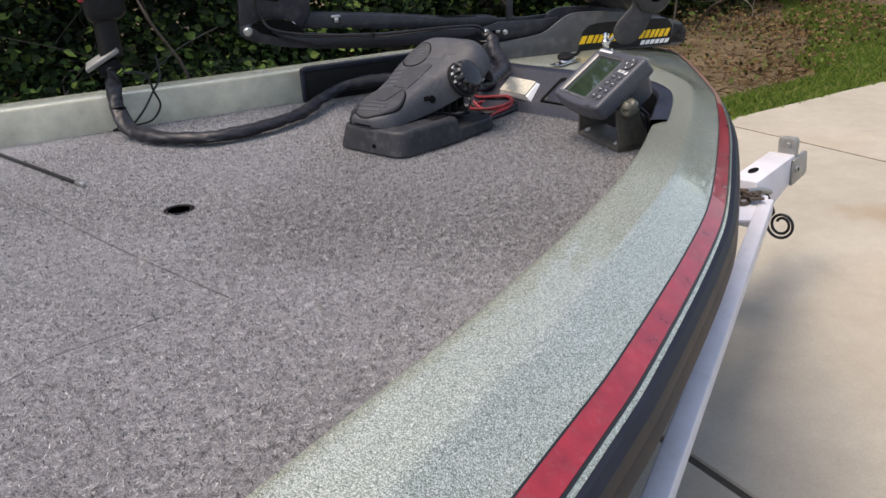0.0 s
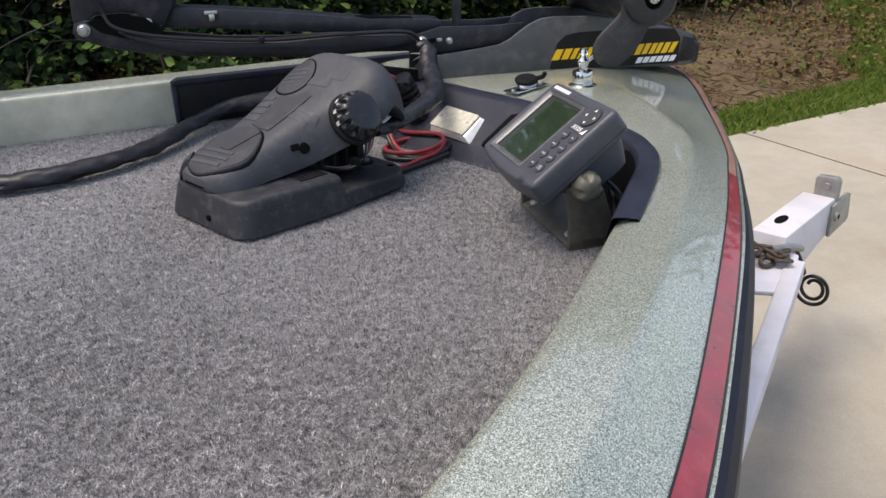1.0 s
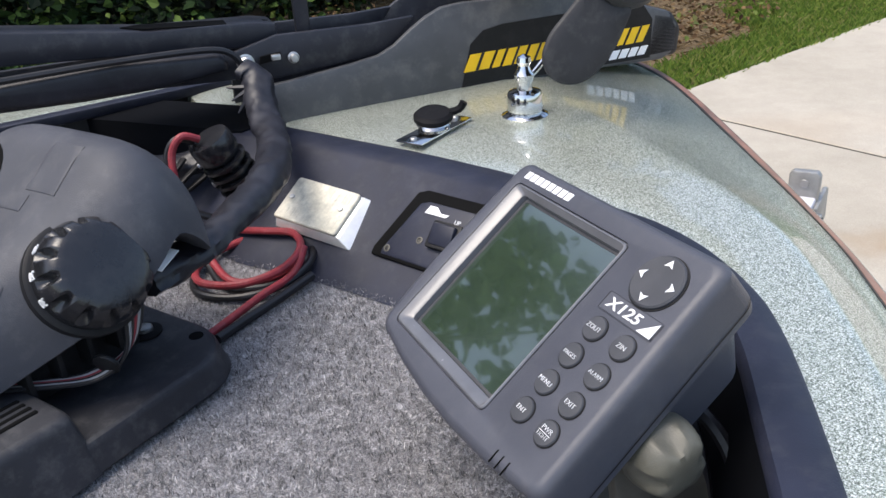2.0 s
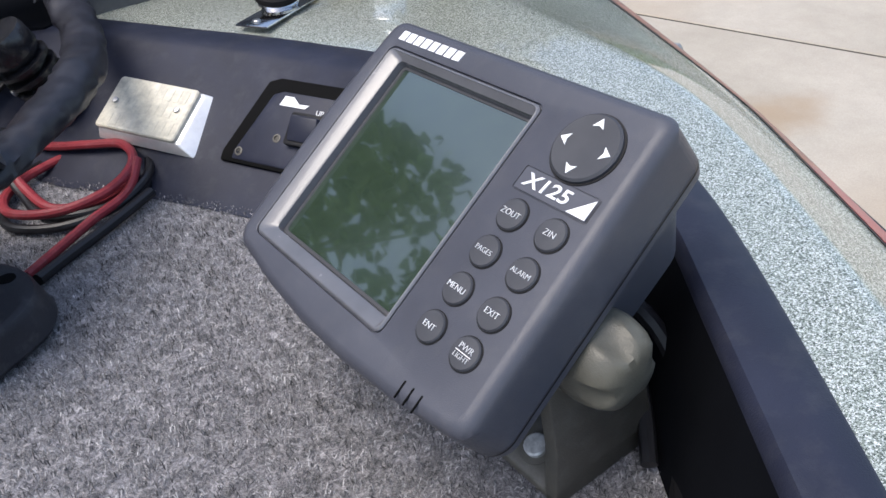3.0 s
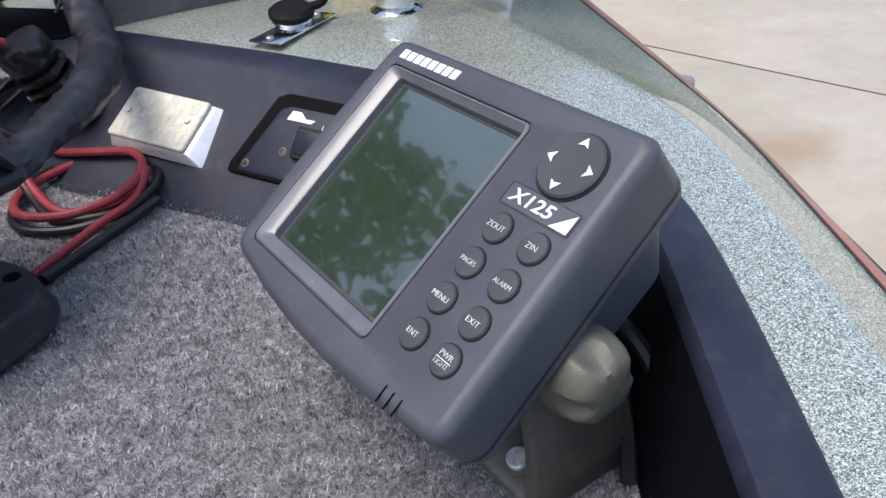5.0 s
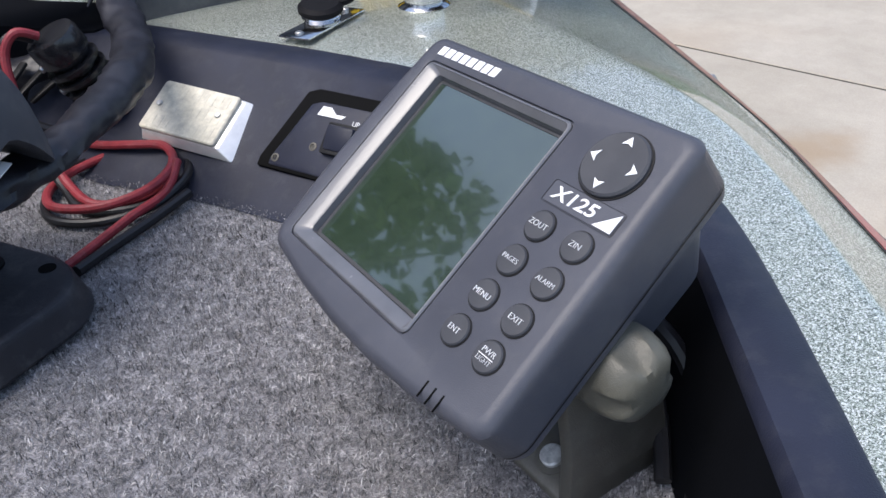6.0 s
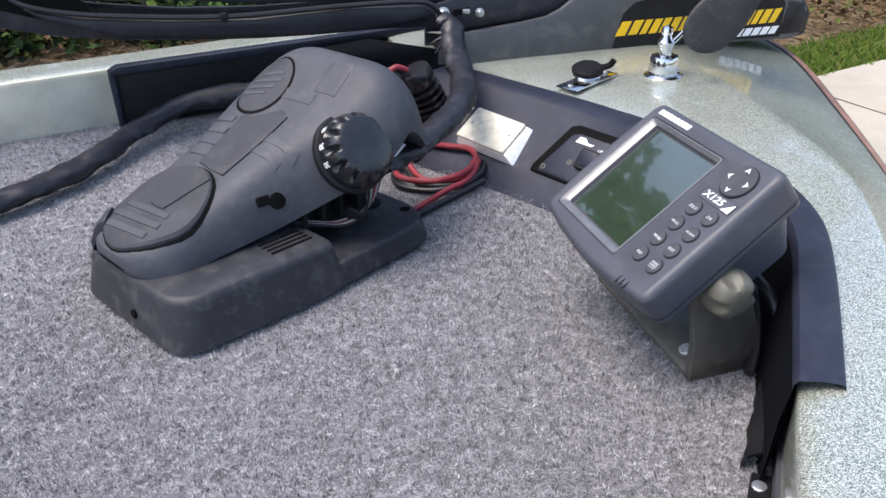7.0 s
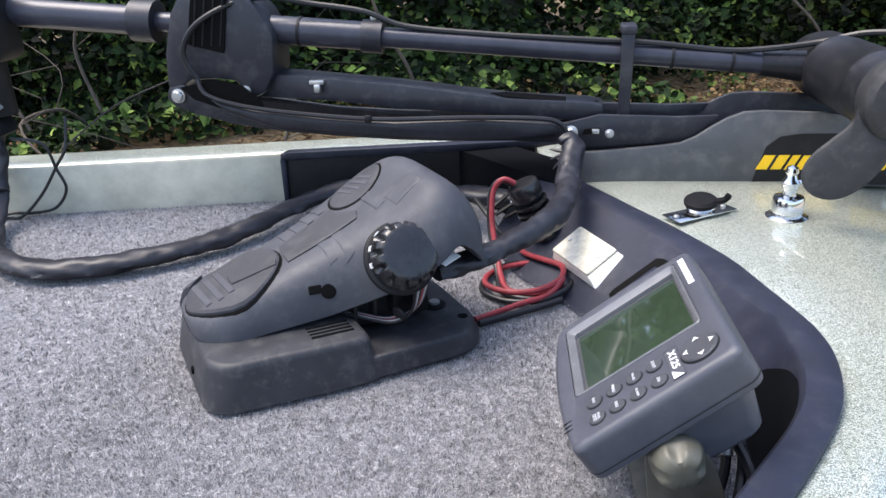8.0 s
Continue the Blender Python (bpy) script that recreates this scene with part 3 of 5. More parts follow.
part("recess_back", b, RECESS_BLACK, boat, "black back of the cable recess")


# ---- round carpet latch and deck fittings ----
latch = thing("hatch_latch", (-.312, 1.247, 0), "round black hatch latch set flush in the grey carpet", "latch")
part("ring", lathe([(.024, -.002), (.026, .0015), (.022, .0025), (.019, .001), (.0185, -.006)], 28), RUBBER, latch)
part("well", lathe([(.0185, -.004), (.010, -.004), (.0005, -.004)], 28, Matrix.Translation((0, 0, .0045))), BLACK_DEEP, latch)

hook = thing("deck_strap", (-.58, 1.37, 0), "thin black cord with a hook end lying on the carpet", "cord")
part("cord", tube([(-.36, .22, .006), (-.28, .17, .005), (-.14, .085, .005), (-.01, .005, .005)], .004, 8), BLACK_WIRE, hook)
part("hook_end", rbox((.03, .010, .008), .002, pose(.008, -.004, .006, 0, 0, -31)), STEEL, hook, "dull steel hook end")

socket = thing("charger_socket", (.300, 2.076, .0815), "chrome deck plate with a black rubber cap on the bow", "socket")
zs = pose(0, 0, 0, 0, 0, 58)
part("plate", prism([(-.046, -.016), (.046, -.016), (.046, .016), (-.046, .016)], 0, .002, zs, .0006), CHROME, socket)
part("barrel", lathe([(.017, 0), (.0185, .004), (.017, .008), (.016, .009)], 28, zs @ Matrix.Translation((.004, .004, .002))), CHROME, socket)
part("cap", lathe([(.0185, .008), (.0205, .010), (.0205, .014), (.017, .017), (.0005, .018)], 28, zs @ Matrix.Translation((.004, .004, .002)) @ pose(0, 0, 0, 6, -8, 0)), RUBBER, socket, "black rubber cap")
part("cap_tab", tube([(.015, .006, .016), (.026, .008, .019), (.031, .008, .026)], .004, 8, bm=None), RUBBER, socket)
for sx in (-.037, .037):
    part("screw", disc(.0035, .0015, zs @ Matrix.Translation((sx, 0, .0025)), 12), STEEL, socket)

nub = thing("bow_light_base", (.394, 2.114, .0795), "short chrome bow light base with a bent lever", "light base")
part("flange", lathe([(.024, 0), (.025, .002), (.021, .004), (.018, .005)], 28), CHROME, nub)
part("collar", lathe([(.0175, .004), (.0185, .006), (.0185, .024), (.017, .027), (.010, .029)], 28), CHROME, nub)
part("post", lathe([(.009, .026), (.0075, .034), (.010, .040), (.0105, .045), (.007, .050), (.006, .054), (.008, .058), (.007, .063), (.001, .066)], 20), CHROME, nub)
part("lever", tube([(.004, .002, .040), (.012, .006, .046), (.022, .012, .056)], .003, 8), CHROME, nub)

light = thing("courtesy_light", (0, 0, 0), "chrome courtesy light with a yellowed ribbed lens on the navy panel", "light")
TRp, BRp, TLp, BLp = Vector((.249, 1.966, .057)), Vector((.221, 1.926, .028)), Vector((.169, 2.012, .062)), Vector((.148, 1.972, .036))
lc = (TRp + BRp + TLp + BLp) / 4
lx = (TRp - TLp + BRp - BLp).normalized()
ly = (TLp - BLp + TRp - BRp)
ly = (ly - lx * ly.dot(lx)).normalized()
light.matrix_world = basis(lc, lx, ly, lx.cross(ly))
lw, lh = .046, .0275
b = loft([[(x, y, z) for x, y in rrect(-lw + a, lw + c, -lh + a, lh - a, .002 + a * .2, 4)] for a, c, z in ((.001, 0, -.011), (0, 0, -.0095), (.003, -.010, -.001), (.004, -.012, 0.0))], True, True, True)
# black block added to fill the gap with the dark shadow under the lens
part("shadow_block", rbox((2 * lw - .004, 2 * lh - .004, .024), .001, Matrix.Translation((0, 0, -.0225)), 1), BLACK, light, "black block added for the shadow under the light")
part("bezel", b, SATIN, light, "bevelled satin chrome surround")
b = loft([[(x, y, z) for x, y in rrect(-lw + .002, lw - .014, -lh + .004, lh - .003, .003, 4)] for z in (0, .003)] + [[(x, y, .004) for x, y in rrect(-lw + .003, lw - .015, -lh + .005, lh - .004, .003, 4)]], True, False, True)
lens = part("lens", b, LENS, light, "yellowed ribbed plastic lens")
for i in range(9):
    for j in range(3):
        part("rib", rbox((.0046, .0115, .0006), .0002, Matrix.Translation((-.034 + i * .0072, -.0145 + j * .0148, .0040)), 1), LENS, lens)
for sx in (-.036, .022):
    part("screw", disc(.0026, .001, Matrix.Translation((sx, .001 + (.002 if sx > 0 else 0), .005)), 12), STEEL, lens)

# trim switch plate in its recess, behind the fish finder
sw = thing("switch_panel", (0, 0, 0), "recessed navy rocker switch panel with white print", "switch panel")
s_o = Vector((.303, 1.905, .047))
s_x = Vector((.80, -.60, 0)).normalized()
s_y = Vector((.36, .48, .60))
s_y = (s_y - s_x * s_y.dot(s_x)).normalized()
sw.matrix_world = basis(s_o, s_x, s_y, s_x.cross(s_y))
ol = [(-.052, -.034), (.060, -.034), (.060, .036), (-.020, .036), (-.030, .032), (-.052, -.026)]
# black border, widest at left and top, stands for the recess's own shadow
part("switch_shadow", prism(ol, -.006, .0015, bev=.0015), BLACK_DEEP, sw, "black border painted for the shadow inside the recess")
part("face_plate", prism([(x * .88 + .0045, y * .82 - .0035) for x, y in ol], -.004, .0022, bev=.0015), NAVY, sw)
part("rocker_frame", prism(rrect(.004, .034, -.014, .011, .002, 3), .002, .0075, bev=.001), BLACK, sw)
part("rocker", rbox((.024, .019, .006), .002, pose(.019, -.0015, .008, 12, 0, 0)), NAVY, sw)
for sx, sy in ((-.036, -.025), (-.006, -.010)):
    part("screw", lathe([(.0034, 0), (.0034, .0008), (.0022, .0010), (.0020, .0004), (.0003, .0004)], 16, Matrix.Translation((sx, sy, .0018))), BRACKET, sw)
part("lettering", lettering("UP", .0055, Matrix.Translation((.024, .0135, .0024))), WHITE_INK, sw, "white print")
b = prism([(-.013, .0150), (.010, .0150), (.013, .0180), (.004, .0178), (-.002, .0225), (-.010, .0225)], .0020, .0026)
part("emblem", b, WHITE_INK, sw, "plain white emblem shape")


# ---- fish finder on its gimbal bracket ----
FX, FY = Vector((.4844, -.8747, .0156)).normalized(), Vector((.6966, .3965, .5979))
FY = (FY - FX * FY.dot(FX)).normalized()
FN = FX.cross(FY)
FC = Vector((.3641, 1.6578, .1333))
F_BASE = Vector((.40, 1.66, 0))
finder = thing("fish_finder", F_BASE, "slate-grey fish finder with a blank green screen on a gimbal bracket", "fish finder")
FM = Matrix.Translation(-F_BASE) @ basis(FC, FX, FY, FN)


def dense(ring, k=5):
    """Splits each side of a ring, so that bowed edges stay round."""
    out = []
    for i, p in enumerate(ring):
        q = ring[(i + 1) % len(ring)]
        out += [tuple(p[c] + (q[c] - p[c]) * j / k for c in range(len(p))) for j in range(k)]
    return out


def case_ring(inset, z, r, y0=-.0630, y1=.0662, x0=-.0630, x1=.1058):
    """Outline of the case: bowed heel and left side, right side leaning a little."""
    out = []
    for x, y in dense(rrect(x0 + inset, x1 - inset, y0 + inset, y1 - inset, r, 8)):
        left = max(0.0, 1 - ((y + .004) / .066) ** 2) * min(1.0, max(0.0, (.01 - x) / .06))
        heel = max(0.0, 1 - ((x - .024) / .084) ** 2) * min(1.0, max(0.0, (.0 - y) / .055))
        lean = -.0020 * (y / .066) * min(1.0, max(0.0, (x - .05) / .045))
        out.append((x - .0038 * left + lean, y - .0082 * heel, z))
    return out


def rect_ring(x0, x1, y0, y1, r, z):
    return [(x, y, z) for x, y in dense(rrect(x0, x1, y0, y1, r, 8))]


def frame_ring(k, z, r=.004):
    """The rim of the screen surround, k inside it."""
    return rect_ring(-.0537 + k, .0504 - k, -.0554 + k, .0525 - k, max(.001, r - k * .5), z)


rings = [case_ring(.003, -.034, .007), case_ring(-.0010, -.031, .009), case_ring(-.0018, -.027, .010), case_ring(-.0016, -.010, .009), case_ring(-.0015, -.0070, .009), case_ring(-.0012, -.0046, .007), case_ring(-.0006, -.0030, .0068), case_ring(.0006, -.0014, .0064), case_ring(.0022, -.0004, .0060), case_ring(.0036, 0, .0056), case_ring(.0044, 0, .0054),
         frame_ring(-.0009, 0), frame_ring(-.0004, -.0002), frame_ring(-.0003, -.0016), frame_ring(.0006, -.0016)]
b = loft(rings, True, True, False)
b.transform(FM)
case = part("case", b, CASE, finder, "slate-grey plastic case with rounded edges", 28)
b = loft([frame_ring(.0003, -.0018), frame_ring(.0004, -.0002), frame_ring(.0010, .0004), frame_ring(.0016, .0005), rect_ring(-.0515, .0491, -.0532, .0510, .0030, .0003),
          rect_ring(-.0450, .0488, -.0490, .0488, .0024, -.0014), rect_ring(-.0440, .0486, -.0482, .0478, .0022, -.0022), rect_ring(-.0438, .0485, -.0480, .0472, .0020, -.0060)], True)
b.transform(FM)
part("screen_surround", b, CASE_FRAME, case, "bevelled grey surround of the screen", 25)
b = loft([rect_ring(-.0444, .0492, -.0486, .0478, .002, -.0062), rect_ring(-.0436, .0484, -.0478, .0470, .002, -.0056), rect_ring(-.0422, .0478, -.0465, .0460, .0018, -.0056), rect_ring(-.0418, .0476, -.0462, .0457, .0016, -.0064)], True)
b.transform(FM)
part("screen_gasket", b, GASKET, case, "thin grey rubber seal round the glass", 25)
b = loft([rect_ring(-.0444, .0492, -.0486, .0478, .002, -.0061), rect_ring(-.03, .03, -.03, .03, .002, -.0061)], True, False, True)
b.transform(FM)
part("screen", b, SCREEN, case, "blank dark green glossy screen", 25)
b = loft([[(x, y, -.0335) for x, y in rrect(-.045, .100, -.040, .058, .012, 6)], [(x, y, -.045) for x, y in rrect(-.042, .098, -.030, .056, .012, 6)],
          [(x, y, -.070) for x, y in rrect(-.036, .093, -.012, .048, .012, 6)], [(x, y, -.075) for x, y in rrect(-.030, .088, -.006, .042, .01, 6)]], True, True, True)
b.transform(FM)
part("rear_housing", b, CASE, finder, "", 28)
b = loft([case_ring(-.0021, -.0262, .010), case_ring(-.0021, -.0254, .010)], True)
b.transform(FM)
part("case_seam", b, BLACK, case)


def on_face(x, y, z=0.0, rz=0.0):
    return FM @ Matrix.Translation((x, y, z)) @ pose(0, 0, 0, 0, 0, rz)


KEY_TABLE = [("ZOUT", 0.0700, 0.0096), ("ZIN", 0.0900, 0.0098), ("PAGES", 0.0698, -0.0069), ("ALARM", 0.0898, -0.0070), ("MENU", 0.0697, -0.0236), ("EXIT", 0.0898, -0.0239), ("ENT", 0.0699, -0.0403), ("PWR", 0.0899, -0.0404)]
for word, x, y in KEY_TABLE:
    part("key_well", lathe([(.0069, -.0004), (.0069, .0003), (.0062, .0003)], 28, on_face(x, y, .0001)), BLACK, case)
    key = part("key", lathe([(.0064, -.001), (.0064, .0009), (.0059, .0015), (.003, .0017), (.0003, .0018)], 28, on_face(x, y)), KEY, case, "dark rubber key with white print")
    if word == "PWR":
        part("lettering", lettering("PWR", .0034, on_face(x, y + .0016, .0018), bold=-.00008), WHITE_INK, key)
        part("lettering", lettering("LIGHT", .0028, on_face(x, y - .0020, .0018), bold=-.00008), WHITE_INK, key)
        part("rule", rbox((.008, .0003, .0003), 0, on_face(x, y - .0003, .0019)), WHITE_INK, key)
    else:
        part("lettering", lettering(word, .0035 if len(word) < 5 else .0030, on_face(x, y, .0019), bold=-.00008), WHITE_INK, key)
part("pad_well", lathe([(.0149, -.0004), (.0149, .0004), (.0140, .0004)], 40, on_face(.0803, .0434, .0001)), BLACK, case)
pad = part("arrow_pad", lathe([(.0141, -.001), (.0141, .0016), (.0132, .0024), (.009, .0022), (.0003, .0018)], 40, on_face(.0803, .0434)), KEY, case, "round dark rubber arrow pad")
for k in range(4):
    a = radians(90 * k)
    m = on_face(.0803, .0434, .0029) @ pose(0, 0, 0, 0, 0, 90 * k) @ Matrix.Translation((0, .0094, -.0006)) @ Matrix.Scale(.85, 4)
    part("arrow", prism([(-.0030, -.0016), (0, -.0006), (.0030, -.0016), (0, .0030)], 0, .0004, m), WHITE_INK, pad, "white arrow")
bd = part("model_badge", prism(rrect(.0620, .0982, .0193, .0283, .0008, 2), -.0004, .0005, FM), BADGE, case, "model badge with white print")
part("lettering", lettering("X125", .0078, on_face(.0765, .0238, .0007) @ Matrix(((1.32, .16, 0, 0), (0, 1, 0, 0), (0, 0, 1, 0), (0, 0, 0, 1))), bold=.00010), WHITE_INK, bd)
part("badge_wedge", prism([(.0888, .0197), (.0978, .0197), (.0978, .0278)], .0002, .0008, FM), WHITE_INK, bd)
part("badge_rim", loft([[(x, y, z) for x, y in rrect(.0614, .0988, .0187, .0289, .001, 2)] for z in (-.0003, .0003)], True, False, False), BLACK, bd).matrix_basis = FM
# maker's mark: one white block for each sign
for k in range(8):
    x = -.0521 + k * .0058
    part("maker_mark", prism([(x, .0560), (x + .0046, .0561), (x + .0053, .0610), (x + .0007, .0609)], .0, .0004, on_face(0, .0003, 0)), WHITE_INK, case, "white block of the maker's mark")
for k in range(3):
    part("speaker_slot", rbox((.0006, .0072, .0006), 0, on_face(.0750 + k * .0051, -.0645, .0001, 1)), BLACK_DEEP, case)

# gimbal bracket: base plate, two arms, two knobs
BA = Vector((.416, 1.578, 0))
BX = -FX.copy()
BX.z = 0
BX.normalize()
BH = Vector((-BX.y, BX.x, 0)) * -1
if BH.x < 0:
    BH = -BH
BM = Matrix.Translation(-F_BASE) @ basis(BA, BX, BH, Vector((0, 0, 1)))
wedge_o = [(0, .001), (0, .006), (.004, .0085), (.015, .0135), (.020, .0142), (.062, .0142), (.062, .001)]
bracket = part("gimbal_bracket", prism(wedge_o, .0, .162, BM @ basis(Vector((0, 0, 0)), Vector((0, 1, 0)), Vector((0, 0, 1)), Vector((1, 0, 0))), .0012), BRACKET, finder, "weathered olive-grey plastic gimbal bracket")
arm_o = [(0, .0), (.063, .0), (.0615, .012), (.055, .040), (.044, .072)] + [(.016 + .021 * math.cos(radians(a)), .086 + .021 * math.sin(radians(a))) for a in range(0, 181, 20)] + [(-.005, .072), (.000, .035)]
for off, th in ((.0, .008), (.154, .008)):
    m = BM @ basis(Vector((off, 0, 0)), Vector((0, 1, 0)), Vector((0, 0, 1)), Vector((1, 0, 0)))
    part("bracket_arm", prism(arm_o, -.0, th, m, .0016), BRACKET, bracket)
b = prism([(0, 0), (.03, 0), (0, .035)], 0, .004, BM @ basis(Vector((.008, .050, .013)), Vector((1, 0, 0)), Vector((0, 0, 1)), Vector((0, 1, 0))), .001)
part("gusset", b, BRACKET, bracket)
for k, (o, s) in enumerate(((.001, -1), (.161, 1))):
    m = BM @ axis_to(Vector((o, .0140, .0865)), (s, 0, 0))
    rings = []
    for r, z, dp in ((.0165, -.001, 0), (.0188, .0005, 0), (.0192, .003, 0), (.0182, .0042, 0), (.0190, .0055, 0), (.0192, .010, .02), (.0184, .015, .14), (.0172, .0195, .24), (.0150, .0235, .26), (.0115, .0258, .12), (.006, .0268, 0), (.0005, .0270, 0)):
        rings.append([m @ Vector((r * (1 - dp * max(0.0, math.cos(4 * a + .9)) ** .8) * math.cos(a), r * (1 - dp * max(0.0, math.cos(4 * a + .9)) ** .8) * math.sin(a), z)) for a in [2 * math.pi * j / 72 for j in range(72)]])
    part("knob", loft(rings, True, True, True), KNOB, bracket, "scooped olive-grey tilt knob", 45)
for sx in (.024, .138):
    part("screw_recess", lathe([(.0085, -.001), (.0085, .0004), (.0070, .0006)], 20, BM @ axis_to((sx, .0105, .0115), (0, -.42, 1))), BRACKET, bracket)
    part("screw", disc(.0058, .0025, BM @ axis_to((sx, .0105, .0125), (0, -.42, 1)), 16), BRIGHT, bracket, "bright screw head")
part("serrated_boss", lathe([(.013, 0), (.013, .006), (.008, .008)], 24, BM @ axis_to(Vector((.008, .020, .034)), (1, 0, 0)), 12, .15), KNOB, bracket)
b = tube([(.44 - .40, 1.66 - 1.66, .075), (.07, -.03, .06), (.082, -.05, .035), (.080, -.085, .018), (.070, -.125, .014), (.058, -.165, .012)], .0042, 8)
part("power_cable", b, BLACK_WIRE, finder, "black power cable")
part("sensor_cable", tube([(.020, .030, .080), (.034, .012, .066), (.047, -.003, .050), (.050, -.020, .030), (.044, -.045, .010)], .0040, 8), BLACK_WIRE, finder, "black sensor cable")
part("cable_collar", lathe([(.0040, -.006), (.0054, -.005), (.0054, .005), (.0040, .006)], 16, axis_to((.047, -.003, .050), (.25, -.65, -.75))), STEEL, finder, "bright cable collar")
part("sensor_cable", tube([(.040, .034, .075), (.055, .006, .060), (.064, -.022, .048), (.066, -.048, .022), (.060, -.075, .010)], .0040, 8), BLACK_WIRE, finder)

# black rubber cable cover along the inside of the gunwale
cover = thing("cable_cover", (.455, 1.48, 0), "black rubber cable cover strip screwed along the gunwale", "cable cover")
cpts = [(.026, .22, .008), (.027, .16, .008), (.0225, .105, .010), (.0155, .07, .011), (.008, .038, .012), (.002, .008, .011)]
rows = []
for i, p in enumerate(spline(cpts, 8)):
    w = .0095 + .0010 * math.sin(i * .7)
    rows.append([p + Vector((a * w, 0, z)) for a, z in ((-1.1, -.010), (-1, .001), (-.6, .005), (0, .007), (.6, .005), (1, .001), (1.1, -.010))])
part("strip", loft(rows, False), RUBBER, cover)
part("end_plate", rbox((.014, .046, .005), .002, pose(-.0005, -.020, .003, 0, 0, -12)), RUBBER, cover)
part("screw", disc(.005, .002, Matrix.Translation((.0005, -.011, .0055)), 14), STEEL, cover)


# ---- foot pedal ----
PU, PV, PO = Vector((.513, .858, 0)).normalized(), Vector((-.858, .513, 0)).normalized(), Vector((.010, 1.524, 0))
pedal = thing("foot_pedal", basis(PO, PU, PV, Vector((0, 0, 1))), "charcoal plastic trolling motor foot pedal with a ribbed grey treadle", "foot pedal")
L, W = .302, .186


def base_out(inset, u1=L, taper=.018, rn=.042):
    """Outline of the pedal base: square heel with rounded corners, near side swelling towards the nose."""
    out = []
    for cx, cy, a0, rr in ((inset + .028, inset + .028, 180, .028), (u1 - inset - rn, inset + rn, 270, rn), (u1 - inset - rn, W - inset - taper - rn, 0, rn), (inset + .030, W - inset - .030, 90, .030)):
        for k in range(9):
            a = radians(a0 + 90 * k / 8)
            out.append((cx + rr * math.cos(a), cy + rr * math.sin(a)))
        if a0 == 180:
            out += [(cx + (u1 - inset - rn - cx) * k / 6, inset) for k in range(1, 6)]
    return [(x, y - .013 * min(1, max(0, x) / .13) * max(0, 1 - y / .09)) for x, y in out]


b = loft([[(x, y, z) for x, y in base_out(i)] for i, z in ((.006, .004), (.001, .0055), (.0, .008), (.0032, .0225), (.0036, .0250), (.0048, .0275), (.0068, .0288), (.0080, .0289), (.020, .0292))], True, True, True)
base = part("base", b, PEDAL, pedal, "charcoal plastic base plate", 30)
b = loft([[(x, y, z) for x, y in base_out(i, .171 + i * .3, 0, .007)] for i, z in ((-.0008, .0060), (.0066, .0440), (.0072, .0465), (.0086, .0495), (.0112, .0515), (.0124, .0518), (.030, .0532))], True, False, True)
part("heel_block", b, PEDAL, base, "raised rear part of the base", 30)
for k in range(4):
    part("vent_slot", rbox((.044, .0032, .003), .0008, Matrix.Translation((.133, .0165 + k * .0068, .0526)) @ pose(0, 0, 0, 0, 0, -3), 1), BLACK_DEEP, base)
for p, z, r in (((.008, .101, .039), (-1, 0, .35), .0055), ((.0005, .076, .019), (-1, 0, .1), .0042), ((.284, .027, .0288), (0, 0, 1), .0055), ((.021, .045, .046), (-.7, -.2, .6), .004)):
    part("screw_hole", lathe([(r, -.003), (r, .0007), (r * .8, .0009), (.0003, .0009)], 16, axis_to(p, z)), BLACK_DEEP, base)
part("washer", lathe([(.013, 0), (.013, .002), (.009, .003)], 20, Matrix.Translation((.268, .066, .029))), RUBBER, base)
part("screw", disc(.0065, .003, Matrix.Translation((.268, .066, .032)), 16), STEEL, base)
for x, y in ((.03, .025), (.03, .16), (.265, .04), (.26, .14)):
    part("rubber_foot", lathe([(.012, 0), (.013, .002), (.013, .007)], 16, Matrix.Translation((x, y, 0))), RUBBER, base)

#     u     near   far   top   bottom
TRD = [(.006, .085, .135, .068, .058), (.014, .066, .152, .0745, .051), (.035, .050, .162, .084, .047), (.065, .046, .168, .094, .054), (.100, .042, .174, .1065, .058), (.136, .038, .181, .120, .062), (.165, .030, .190, .132, .070), (.190, .015, .197, .144, .082),
       (.213, .002, .198, .158, .094), (.235, -.010, .192, .175, .110), (.250, -.010, .184, .186, .119), (.268, -.006, .172, .188, .128), (.286, .000, .158, .176, .116), (.298, .006, .142, .160, .102), (.306, .016, .120, .146, .096)]
tr = [spline([(q[0], q[k], 0) for q in TRD], 3) for k in (1, 2, 3, 4)]


def tread_at(u):
    us = [p.x for p in tr[0]]
    return [float(np.interp(u, us, [p.y for p in c])) for c in tr]


def tread_z(u, v):
    vn, vf, zt, zb = tread_at(u)
    w = min(max((v - vn) / (vf - vn), 0), 1)
    p = 4.6 - 1.6 * min(max((u - .19) / .06, 0), 1)
    return zb + (zt - zb) * max(0.0, 1 - abs(2 * w - 1) ** (p + 2.2)) ** (.62 if w < .5 else .5)


WS = [.5 - .5 * math.cos(math.pi * k / 26) for k in range(27)]
rows = []
for p in tr[0]:
    vn, vf, zt, zb = tread_at(p.x)
    rows.append([(p.x, vn + (vf - vn) * w, tread_z(p.x, vn + (vf - vn) * w)) for w in WS])
b = loft(rows, False)
under = [[(x, y + (.004 if k == 0 else -.004 if k == 1 else 0), z - .003) for k, (x, y, z) in enumerate((r[0], r[-1]))] for r in rows]
loft([[r[0], u[0], u[1], r[-1]] for r, u in zip(rows, under)], False, bm=b)
b.faces.new([b.verts.new(p) for p in rows[0]])
